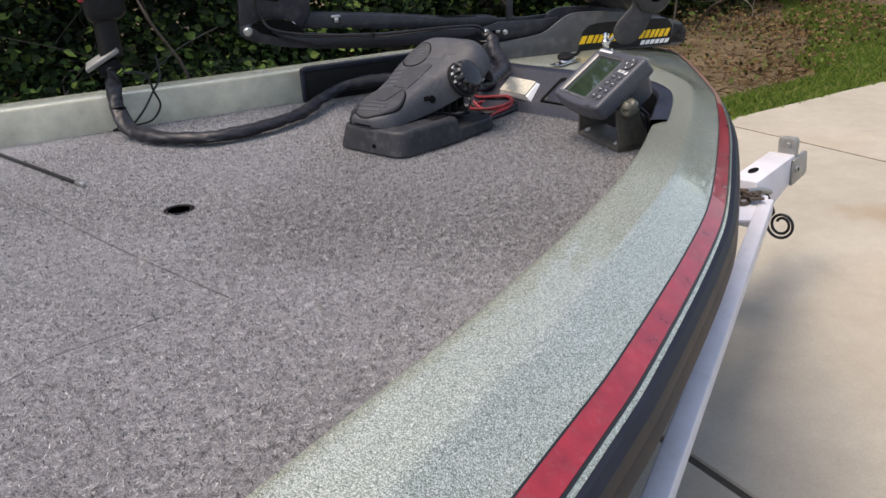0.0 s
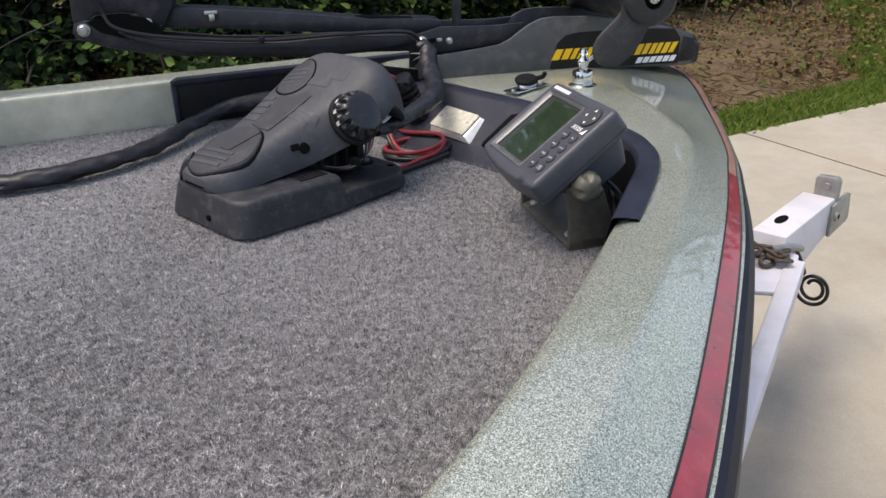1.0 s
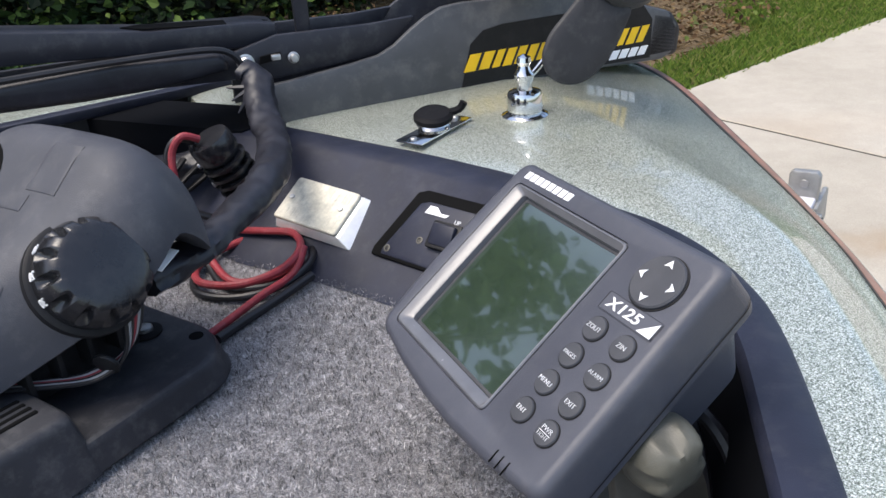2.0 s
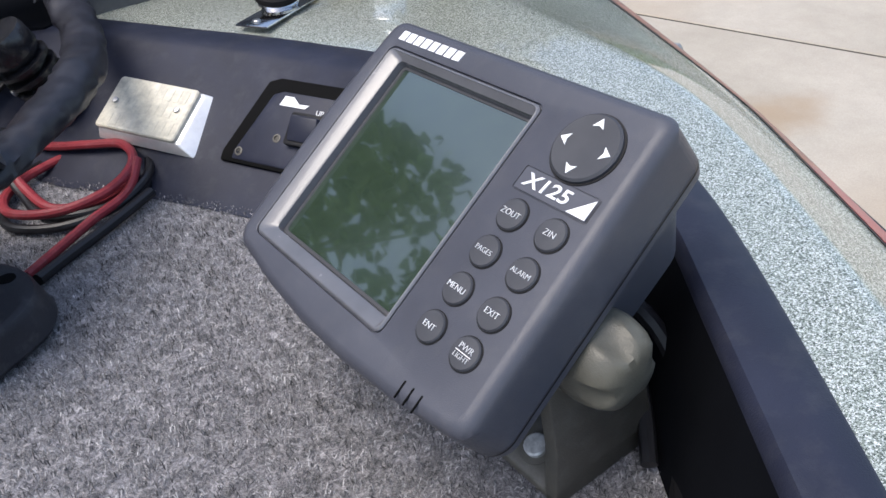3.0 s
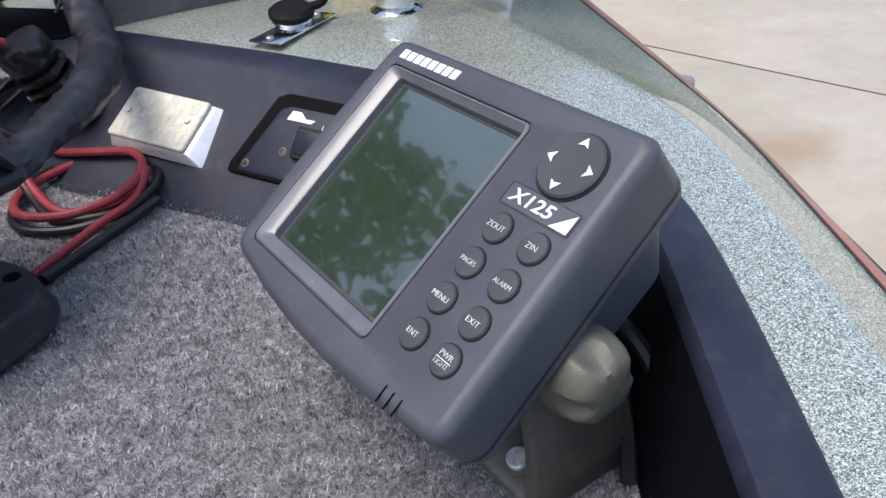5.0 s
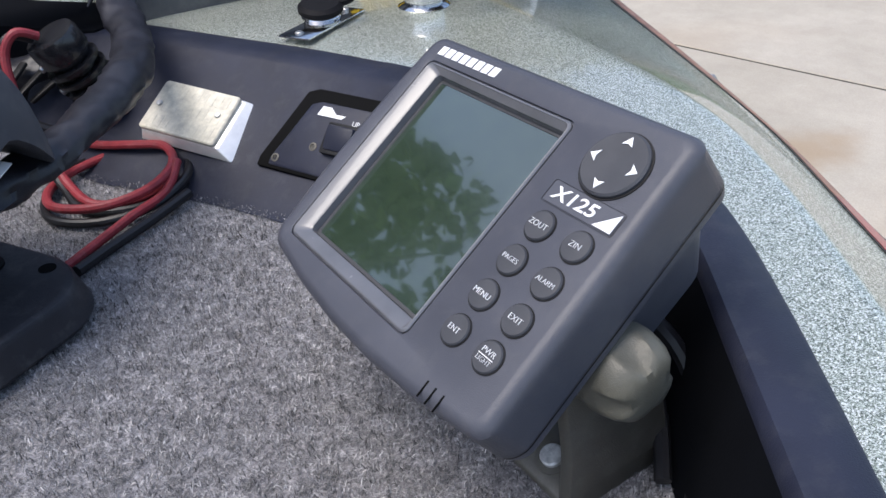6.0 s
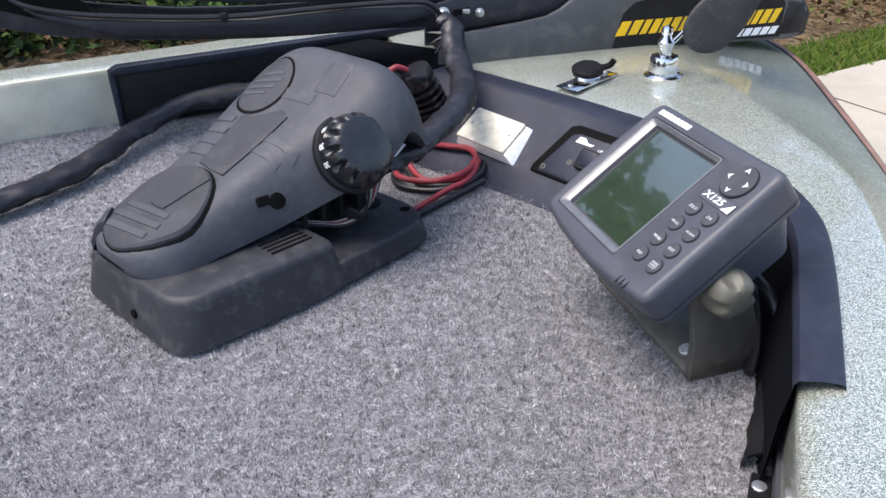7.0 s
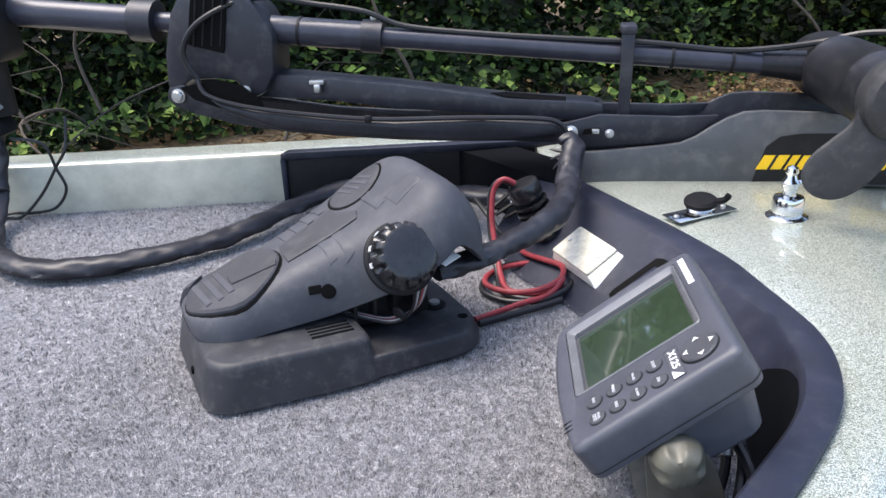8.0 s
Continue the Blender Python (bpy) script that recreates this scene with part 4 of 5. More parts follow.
b.faces.new([b.verts.new(p) for p in rows[-1]])
bmesh.ops.remove_doubles(b, verts=b.verts[:], dist=1e-6)
treadle = part("treadle", b, TREADLE, pedal, "grey ribbed shoe-shaped treadle", 40)


def on_tread(outline, lift, name, material, parent=treadle, label=""):
    """A pad laid on the treadle: outline in u, v."""
    cu = sum(p[0] for p in outline) / len(outline)
    cw = sum(p[1] for p in outline) / len(outline)
    rings = []
    for s, l in ((1.0, -.002), (1.0, lift * .7), (.96, lift), (.7, lift), (.4, lift), (.02, lift)):
        rings.append([(cu + (u - cu) * s, cw + (v - cw) * s, tread_z(cu + (u - cu) * s, cw + (v - cw) * s) + l) for u, v in outline])
    return part(name, loft(rings, True, False, True), material, parent, label, 30)


def ell(cu, cw, a, c, rot, n=28):
    r = radians(rot)
    return [(cu + a * math.cos(t) * math.cos(r) - c * math.sin(t) * math.sin(r), cw + a * math.cos(t) * math.sin(r) + c * math.sin(t) * math.cos(r)) for t in [2 * math.pi * k / n for k in range(n)]]


def quad(cu, cw, lu, lv, rot=0):
    r = radians(rot)
    pts = []
    for a, c in ((-1, -1), (-.33, -1), (.33, -1), (1, -1), (1, -.33), (1, .33), (1, 1), (.33, 1), (-.33, 1), (-1, 1), (-1, .33), (-1, -.33)):
        x, y = a * lu / 2, c * lv / 2
        pts.append((cu + x * math.cos(r) - y * math.sin(r), cw + x * math.sin(r) + y * math.cos(r)))
    return pts


on_tread(ell(.211, .142, .0315, .0325, -31), .0008, "oval_rim", BLACK_DEEP, label="dark rim of the oval pad")
on_tread(ell(.211, .142, .0290, .0300, -31), .0022, "oval_pad", TREADLE_PAD, label="dark oval rubber pad")
for k in range(4):
    on_tread(quad(.205 + k * .0075 - .004, .148 - k * .002, .0032, .040 - abs(k - 1.5) * .008, 12), .0030, "pad_rib", TREADLE)
on_tread(ell(.059, .107, .0520, .0530, 0), .0012, "toe_rim", BLACK_DEEP, label="dark rim of the round toe pad")
on_tread(ell(.058, .107, .0500, .0510, 0), .0050, "toe_pad", TREADLE_PAD, label="round ribbed toe pad")
for k in range(3):
    on_tread(quad(.024 + k * .012, .106, .0060, .066 - abs(k - 1) * .006, 6), .0060, "pad_rib", TREADLE)
on_tread([(.054, .091), (.068, .088), (.084, .085), (.100, .081), (.103, .093), (.101, .106), (.084, .109), (.068, .111), (.054, .113), (.053, .102)], .0064, "toe_bar", TREADLE_PAD)
on_tread([(.112, .081), (.135, .081), (.165, .081), (.190, .081), (.195, .095), (.186, .110), (.180, .120), (.178, .138), (.150, .132), (.128, .127), (.114, .123), (.112, .102)], .0020, "centre_bar", TREADLE_PAD, label="smooth dark centre bar")
for k in range(4):
    on_tread(quad(.125 + k * .0145, .137 + k * .0060, .0075, .026, 6), .0014, "tread_rib", TREADLE_PAD if k == 9 else TREADLE)
for cu_, cv_, lu_, lv_ in ((.150, .068, .009, .040), (.166, .062, .010, .042), (.212, .092, .010, .046), (.236, .062, .030, .030)):
    on_tread(quad(cu_, cv_, lu_, lv_, 2), .0008, "tread_block", TREADLE)
on_tread(quad(.020, .146, .020, .018, 40), .0085, "heel_tab", TREADLE_PAD)
hu, hv = .140, .0405
part("side_hole", lathe([(.0078, -.006), (.0078, .0012), (.0064, .0016), (.0003, .0012)], 20, axis_to((hu, hv, tread_z(hu, hv) - .0008), (-.10, -.93, .35))), BLACK_DEEP, treadle, "screw hole in the treadle side")
hu, hv = .127, .0440
part("side_slot", rbox((.013, .009, .004), .001, axis_to((hu, hv, tread_z(hu, hv) + .0002), (-.10, -.90, .42)), 1), BLACK_DEEP, treadle)
# mechanism under the treadle
part("pivot_block", rbox((.10, .09, .05), .004, Matrix.Translation((.205, .095, .058))), BLACK, pedal, "dark pivot block under the treadle")
for k in range(4):
    part("pivot_rib", rbox((.004, .10, .03), .001, Matrix.Translation((.165 + k * .022, .085, .062))), BLACK, pedal)

# speed dial
inv = pedal.matrix_world.inverted()
dial_m = inv @ axis_to((.113, 1.7085, .1245), (.74, -.42, .52))
dial_m = dial_m @ pose(0, 0, -.004) @ Matrix.Scale(.93, 4)
rings = []
for r, z, dp in ((.0345, -.010, 0), (.0370, -.007, 0), (.0378, .002, 0), (.0377, .004, .05), (.0372, .0070, .17), (.0364, .0110, .19), (.0352, .0150, .16), (.0332, .0185, .09), (.0300, .0212, .02), (.0260, .0226, 0), (.010, .0236, 0), (.0005, .0237, 0)):
    rings.append([dial_m @ Vector((r * (1 - dp * max(0.0, math.cos(13 * a)) ** .6) * math.cos(a), r * (1 - dp * max(0.0, math.cos(13 * a)) ** .6) * math.sin(a), z)) for a in [2 * math.pi * k / 156 for k in range(156)]])
dial = part("speed_dial", loft(rings, True, True, True), GLOSS_BLACK, pedal, "black scalloped speed dial with white figures", 40)
part("dial_skirt", lathe([(.041, -.014), (.041, -.008), (.038, -.006)], 40, dial_m), BLACK, pedal)
for word, ang in (("10", 128), ("20", 156), ("30", 184)):
    r = radians(ang)
    m = dial_m @ basis(Vector((.0380 * math.cos(r), .0380 * math.sin(r), -.0005)), Vector((0, 0, -1)), Vector((-math.sin(r), math.cos(r), 0)) * -1, Vector((math.cos(r), math.sin(r), 0)))
    part("lettering", lettering(word, .0085, m, .0004), WHITE_INK, dial)


# wires from the dial into the base
for k, mtl in enumerate((BLACK_WIRE, GREY_WIRE, BLACK_WIRE, RED_WIRE, GREY_WIRE, BLACK_WIRE)):
    o = (k - 2.5) * .0026
    part("control_wire", tube([(.235 + o, .012, .112), (.228 + o, .006, .085), (.218 + o * .5, .010 + o * .4, .060), (.198, .024 + o, .048), (.175, .038 + o, .052), (.150, .060 + o, .058)], .0016, 6), mtl, pedal)
part("cable_tie", lathe([(.009, -.0015), (.0095, 0), (.009, .0015)], 16, Matrix.Translation((.205, .014, .057)) @ pose(0, 0, 0, 0, 70, 20)), BLACK, pedal)
part("white_tag", rbox((.024, .016, .001), .0003, pose(.262, .014, .108, 12, -8, 20)), WHITE_INK, pedal, "small white paper tag")


# ---- cable sleeves, plug and wires ----
def fabric_tube(pts, r, seed):
    """A slack fabric sleeve: flattened, with folds across it."""
    path = spline(pts, 16)
    up = Vector((0, 0, 1))
    rings, run = [], 0.0
    for i, p in enumerate(path):
        d = (path[min(i + 1, len(path) - 1)] - path[max(i - 1, 0)]).normalized()
        run += (p - path[max(i - 1, 0)]).length
        x = d.cross(up).normalized()
        y = x.cross(d)
        ring = []
        for k in range(22):
            a = 2 * math.pi * k / 22
            fold = .26 * noise.noise(Vector((run * 28 + a * .5, math.cos(a) * .9, seed))) + .30 * (.30 - abs(noise.noise(Vector((run * 55, math.cos(a) * 1.3, math.sin(a) * 1.3 + seed)))))
            q = r * (1 + fold)
            flat = .78 + .30 * noise.noise(Vector((run * 9, 0, seed * 3)))
            ring.append(p + x * math.cos(a) * q * 1.12 + y * math.sin(a) * q * flat)
        rings.append(ring)
    return loft(rings, True, True, True)


sl = thing("cable_sleeve", (.16, 1.80, 0), "black fabric cable sleeve rising from the pedal to the motor mount", "cable sleeve")
o = Vector((.16, 1.80, 0))
part("sleeve", fabric_tube([Vector(p) - o for p in ((.118, 1.752, .092), (.140, 1.80, .092), (.156, 1.86, .095), (.164, 1.93, .097), (.152, 2.00, .102), (.132, 2.050, .113), (.121, 2.082, .130), (.116, 2.100, .143), (.104, 2.106, .148))], .0138, 1.3), FABRIC, sl, "", 60)
for dx, dy, dz in ((-.030, -.012, -.010), (-.036, -.004, .002), (-.024, -.016, -.022), (-.014, -.012, -.028)):
    a = Vector((.124, 2.088, .134)) - o
    part("frayed_end", tube([a, a + Vector((dx * .5, dy * .5, dz * .3)), a + Vector((dx, dy, dz))], lambda t: .0055 * (1 - t) + .0008, 6, 4), FABRIC, sl, "torn end of the sleeve")

sl2 = thing("cable_sleeve", (-.45, 1.65, 0), "long black fabric cable sleeve lying along the port wall", "cable sleeve")
o = Vector((-.45, 1.65, 0))
part("sleeve", fabric_tube([Vector(p) - o for p in ((-.716, 1.766, .150), (-.717, 1.761, .105), (-.702, 1.739, .055), (-.655, 1.695, .022), (-.565, 1.645, .019), (-.470, 1.632, .019), (-.395, 1.668, .019), (-.330, 1.755, .020), (-.298, 1.855, .022), (-.290, 1.965, .028),
                                          (-.255, 2.035, .040), (-.17, 2.065, .050), (-.06, 2.07, .056), (.03, 2.07, .060), (.06, 2.08, .070))], .0152, 4.7), FABRIC, sl2, "", 60)

part("sleeve_tie", lathe([(.0165, -.002), (.0175, 0), (.0165, .002)], 20, axis_to(Vector((-.703, 1.741, .058)) - o, (.25, -.35, -.8))), BLACK, sl2, "black cable tie")

plug = thing("power_plug", (.092, 2.026, 0), "black ribbed trolling motor power plug with red and black wires", "plug")
ax = Vector((-.35, -.25, .90)).normalized()
pm = axis_to((.020, -.004, .046), ax)
ribs = [(.017, -.012)]
for k in range(5):
    z0 = .001 + k * .0095
    ribs += [(.0165, z0), (.0228, z0 + .0010), (.0230, z0 + .0042), (.0165, z0 + .0056)]
part("plug_body", lathe(ribs + [(.0210, .050), (.0218, .052), (.0218, .066), (.0205, .070), (.012, .071), (.0005, .071)], 32, pm), GLOSS_BLACK, plug, "ribbed black plug body", 30)
for z in (.028, .052):
    part("screw", disc(.003, .002, pm @ axis_to((-.002, -.0216, z), (0, -1, 0)), 12), STEEL, plug)
RW = [(.083, 1.995, .112), (.070, 1.985, .118), (.060, 1.978, .100), (.066, 1.965, .060), (.085, 1.945, .028), (.100, 1.925, .014)]
o = Vector((.092, 2.026, 0))
part("red_wire", tube([Vector(p) - o for p in RW + [(.125, 1.900, .009), (.158, 1.905, .009), (.176, 1.935, .011), (.160, 1.975, .012), (.122, 1.990, .010), (.090, 1.965, .008), (.082, 1.925, .010), (.098, 1.893, .013), (.135, 1.882, .016), (.168, 1.898, .020), (.180, 1.930, .024), (.168, 1.960, .026), (.14, 1.972, .024), (.112, 1.985, .020), (.090, 2.000, .018), (.075, 2.030, .020)]], .0036, 10), RED_WIRE, plug, "red insulated wire")
part("black_wire", tube([Vector(p) + Vector((-.007, .005, -.004)) - o for p in RW + [(.125, 1.893, .009), (.165, 1.895, .008), (.194, 1.925, .009), (.182, 1.975, .010), (.14, 2.000, .009), (.098, 1.985, .008), (.084, 1.940, .009), (.098, 1.888, .009), (.138, 1.872, .010), (.176, 1.885, .013), (.196, 1.918, .018), (.188, 1.955, .018), (.15, 1.985, .016), (.105, 2.000, .014), (.085, 2.035, .016)]], .0036, 10), BLACK_WIRE, plug, "black insulated wire")
part("red_wire", tube([Vector(p) - o for p in ((.128, 1.815, .008), (.140, 1.845, .007), (.158, 1.875, .010), (.178, 1.902, .014), (.184, 1.930, .026))], .0036, 10), RED_WIRE, plug)
part("black_wire", tube([Vector(p) - o for p in ((.136, 1.810, .007), (.150, 1.838, .006), (.172, 1.872, .007), (.194, 1.905, .010))], .0042, 10), BLACK_WIRE, plug)
for k in range(3):
    part("loose_terminal", rbox((.040, .007, .004), .0015, pose(-.035 - k * .012, .02 - k * .004, .052 + .006 * k, 0, -25, 40 + k * 14)), BLACK, plug)
part("deck_wire", tube([(.02, .0, .008), (-.03, -.02, .03), (-.06, -.01, .05), (-.10, .02, .06)], .004, 8), BLACK_WIRE, plug)


# ---- trolling motor on its bow mount ----
MO = Vector((.1, 2.137, 0))
MD, MW = Vector((.9095, .4157, 0)), Vector((-.4157, .9095, 0))
motor = thing("trolling_motor", basis(MO, MD, MW, Vector((0, 0, 1))), "black bow-mount trolling motor stowed flat on its grey mount", "trolling motor")
PLT = basis(Vector((0, 0, 0)), Vector((1, 0, 0)), Vector((0, 0, 1)), Vector((0, 1, 0)))


def plate(outline, w0, w1, bev=.002):
    return prism(outline, w0, w1, PLT, bev)


skirt_o = [(-.012, .074), (.10, .076), (.25, .077), (.40, .074), (.530, .070), (.552, .080), (.552, .112), (.536, .132), (.490, .146), (.420, .162), (.335, .176), (.250, .179), (.225, .177), (.205, .169), (.185, .157), (.165, .143), (.145, .134), (.110, .129), (.05, .123), (-.010, .118)]
part("mount_skirt", plate(skirt_o, -.004, .006, .003), SKIRT, motor, "worn grey painted side plate of the mount")
part("mount_skirt", plate([(x, z + .004) for x, z in skirt_o], .100, .108, .003), ALU, motor)
part("mount_end", plate([(.50, .070), (.556, .072), (.560, .108), (.545, .130), (.51, .139)], -.004, .108, .008), MOTOR, motor)
part("mount_floor", rbox((.54, .10, .006), .002, Matrix.Translation((.27, .053, .082))), ALU, motor)
decal_o = [(.244, .080), (.510, .076), (.512, .125), (.498, .144), (.40, .149), (.300, .148), (.275, .144), (.258, .130)]
decal = part("decal", plate(decal_o, -.0052, -.0042, .0), BLACK, motor, "black decal with yellow and white marks")
SLANT = .010
for x, w in ((.247, .033), (.284, .010), (.298, .026), (.328, .026), (.386, .026), (.416, .026), (.446, .022), (.472, .026)):
    part("decal_mark", plate([(x, .098), (x + w, .0985), (x + w + SLANT, .1185), (x + SLANT, .118)], -.0058, -.0050, 0), YELLOW_INK, decal, "yellow block mark")
    if w > .012:
        part("decal_gap", plate([(x + w * .44, .0975), (x + w * .56, .0975), (x + w * .56 + SLANT * 1.03, .1190), (x + w * .44 + SLANT * 1.03, .1190)], -.0062, -.0056, 0), BLACK_LINE, decal)
for k in range(6):
    x = .420 + k * .0140
    part("decal_mark", plate([(x, .0815), (x + .011, .0815), (x + .011 + .006, .0925), (x + .006, .0925)], -.0058, -.0050, 0), WHITE_INK, decal, "white block mark")
# lower pair of links and the box-section upper link
low_o = [(-.597, .212), (-.602, .196), (-.590, .184), (-.560, .172), (-.500, .157), (-.423, .146), (-.340, .139), (-.254, .134), (-.17, .132), (-.09, .133), (-.02, .130), (.03, .124), (.16, .134), (.185, .158), (.195, .170), (.14, .168), (.035, .171), (.015, .166), (-.01, .160), (-.04, .157), (-.13, .160), (-.252, .160), (-.36, .166), (-.463, .180), (-.522, .194), (-.555, .208), (-.575, .217)]
part("lower_link", plate(low_o, .008, .016, .002), ALU, motor, "black curved lower link")
part("lower_link", plate(low_o, .086, .094, .002), ALU, motor)
b = prism([(-.027, .164), (-.13, .170), (-.252, .165), (-.36, .172), (-.463, .183), (-.53, .198), (-.50, .176), (-.423, .152), (-.30, .143), (-.19, .137), (-.09, .137), (-.02, .145)], -.012, .008, PLT, .007, 3)
part("cable_trough", b, FABRIC, motor, "black cable sleeve along the lower link", 50)
part("upper_link", plate([(-.464, .194), (-.36, .188), (-.255, .176), (-.092, .166), (.0, .158), (.04, .163), (.04, .180), (.02, .184), (-.092, .190), (-.255, .211), (-.40, .225), (-.462, .230)], .026, .078, .003), ALU, motor, "dark box-section upper link")
part("link_slot", prism([(-.10, .030), (.02, .030), (.035, .045), (.02, .060), (-.10, .060), (-.12, .045)], 0, .0012, Matrix(((1, 0, 0, 0), (0, 1, 0, 0), (-.085, 0, 1, .1835), (0, 0, 0, 1)))), BLACK_DEEP, motor)
for s, z, w, r in ((-.582, .2005, .006, .0085), (-.478, .206, .010, .0068), (-.004, .149, -.004, .0078), (.049, .146, .002, .0050)):
    bolt = part("bolt", lathe([(r * 1.25, 0), (r * 1.25, .002), (r, .0025), (r, .007), (r * .8, .009), (.0005, .0095)], 18, axis_to((s, w, z), (0, -1, 0))), STEEL, motor, "zinc-plated bolt head")
part("bolt_core", lathe([(.0038, 0), (.0038, .001), (.0003, .001)], 14, axis_to((-.004, -.0135, .149), (0, -1, 0))), BLACK_DEEP, motor)
part("link_pin", rbox((.022, .010, .006), .001, Matrix.Translation((-.372, .022, .2165))), STEEL, motor, "bright latch pin")
part("link_pin", rbox((.010, .010, .012), .002, Matrix.Translation((-.371, .019, .208))), STEEL, motor)
part("pin_slot", plate([(.012, .143), (.034, .146), (.036, .153), (.014, .151)], .004, .0075, 0), BLACK_DEEP, motor)
part("pin", rbox((.010, .008, .006), .001, Matrix.Translation((.030, .003, .149))), STEEL, motor)
part("link_mouth", plate([(-.575, .214), (-.555, .196), (-.50, .178), (-.44, .166), (-.455, .196), (-.48, .216), (-.52, .226)], -.0005, .0035, 0), BLACK_DEEP, motor)
# pivot housing round the shaft
hous_o = [(-.600, .212), (-.596, .262), (-.580, .316), (-.566, .338), (-.53, .352), (-.49, .352), (-.462, .338), (-.445, .318), (-.428, .286), (-.432, .232), (-.448, .204), (-.463, .196), (-.482, .204), (-.490, .220), (-.520, .224), (-.560, .222), (-.585, .206)]
part("pivot_housing", plate(hous_o, .010, .090, .006), ALU, motor, "dark cast pivot housing")
part("bore", plate([(-.556, .275), (-.503, .262), (-.488, .340), (-.540, .346)], .006, .012, 0), BLACK_DEEP, motor, "open bore with a black spring")
for k in range(4):
    part("spring_rib", tube([(-.547 + k * .0135, .0062, .272), (-.533 + k * .0135, .0058, .342)], .0014, 6, smooth=False), BLACK, motor)


def shaft_at(s, dz=0.0, w=.050):
    return Vector((s, w, .3055 - .0785 * (s + .65) / .97 + dz))


part("shaft", tube([shaft_at(-.96), shaft_at(.34)], .0145, 20, smooth=False), SHAFT, motor, "long dark composite shaft")
part("outer_tube", tube([shaft_at(-.90), shaft_at(-.645)], .0215, 20, smooth=False), SHAFT, motor)
part("outer_tube", tube([shaft_at(-.46), shaft_at(-.29)], .0205, 20, smooth=False), SHAFT, motor)
part("collar", tube([shaft_at(-.655), shaft_at(-.618)], .031, 20, smooth=False), ALU, motor)
part("collar", tube([shaft_at(-.305), shaft_at(-.275)], .0235, 20, smooth=False), ALU, motor)
part("collar_screw", rbox((.008, .010, .008), .002, Matrix.Translation(shaft_at(-.288, .026))), STEEL, motor)
part("tube_nose", tube([shaft_at(-.475), shaft_at(-.455)], .029, 20, smooth=False), ALU, motor)
part("shaft_cable", tube([(-.545, .000, .226), (-.560, -.004, .262), (-.540, -.002, .300), (-.49, .01, .328), (-.44, .03, .336), (-.38, .045, .325), (-.30, .046, .312)] + [shaft_at(s, .0165 + .002 * math.sin(s * 20), .044) for s in (-.24, -.12, 0, .10, .2)] + [shaft_at(.26, .022, .040), (.32, .035, .262), (.37, .02, .275), (.42, -.01, .278)], .0042, 8), BLACK_WIRE, motor, "black cable clipped along the shaft")
part("link_cable", tube([(-.545, -.002, .226), (-.530, -.010, .205), (-.48, -.013, .190), (-.40, -.014, .179), (-.28, -.014, .170), (-.15, -.014, .172), (-.05, -.014, .171), (-.02, -.013, .164), (-.008, -.012, .148)], .0035, 8), BLACK_WIRE, motor)
for s in (-.40, .13, .21, .255):
    part("cable_tie", tube([shaft_at(s), shaft_at(s + .004)], .0165 if s > -.3 else .022, 16, smooth=False), BLACK, motor)
part("cable_clip", rbox((.010, .008, .010), .002, Matrix.Translation((-.29, -.016, .171))), BLACK, motor)
part("hold_down", plate([(.060, .165), (.076, .165), (.079, .283), (.061, .283)], .018, .028, .002), ALU, motor, "upright black shaft rest")
part("hold_down_head", rbox((.022, .040, .012), .003, Matrix.Translation((.070, .035, .284))), ALU, motor)
# lower unit, its axis square to the shaft, with a weedless propeller towards the deck
HUB = Vector((.355, -.193, .231))
LAX = Vector((.345, .07, .224)) - HUB
lm = axis_to(HUB, LAX, (1, 0, 0))
ln = LAX.length
part("motor_body", lathe([(.030, .020), (.042, .030), (.0455, .042), (.0455, .070), (.0465, .072), (.0465, .082), (.0455, .084), (.0455, ln - .05), (.0465, ln - .048), (.0465, ln - .038), (.0455, ln - .036), (.0455, ln + .02), (.040, ln + .055), (.026, ln + .085), (.001, ln + .10)], 40, lm), MOTOR, motor, "black cylindrical motor housing", 30)
part("shaft_socket", tube([shaft_at(.25), shaft_at(.35)], lambda t: .0165 + .008 * t, 20, smooth=False), MOTOR, motor)
part("fin", prism([(.0, -.02), (.10, -.01), (.11, .02), (.0, .05)], -.004, .004, lm @ basis(Vector((.040, 0, ln - .06)), Vector((1, 0, 0)), Vector((0, 0, 1)), Vector((0, -1, 0))), .003), MOTOR, motor)
prop = part("propeller", lathe([(.048, .026), (.0485, .010), (.046, .000), (.040, -.006), (.030, -.008), (.0185, -.0082), (.0180, .008), (.0005, .008)], 48, lm), PROP, motor, "worn grey two-blade propeller", 30)
part("prop_bore", lathe([(.0175, -.001), (.0003, -.001)], 28, lm), BLACK_DEEP, prop)
part("prop_nut", lathe([(.0095, .0), (.0095, -.008), (.006, -.010), (.006, -.016), (.0045, -.018), (.0003, -.018)], 12, lm), STEEL, prop, "bright propeller nut")
blade_c = [(.026, -.026), (.048, -.042), (.080, -.050), (.106, -.046), (.122, -.030), (.126, -.010), (.118, .008), (.100, .017), (.078, .018), (.058, .018), (.044, .022), (.030, .032)]
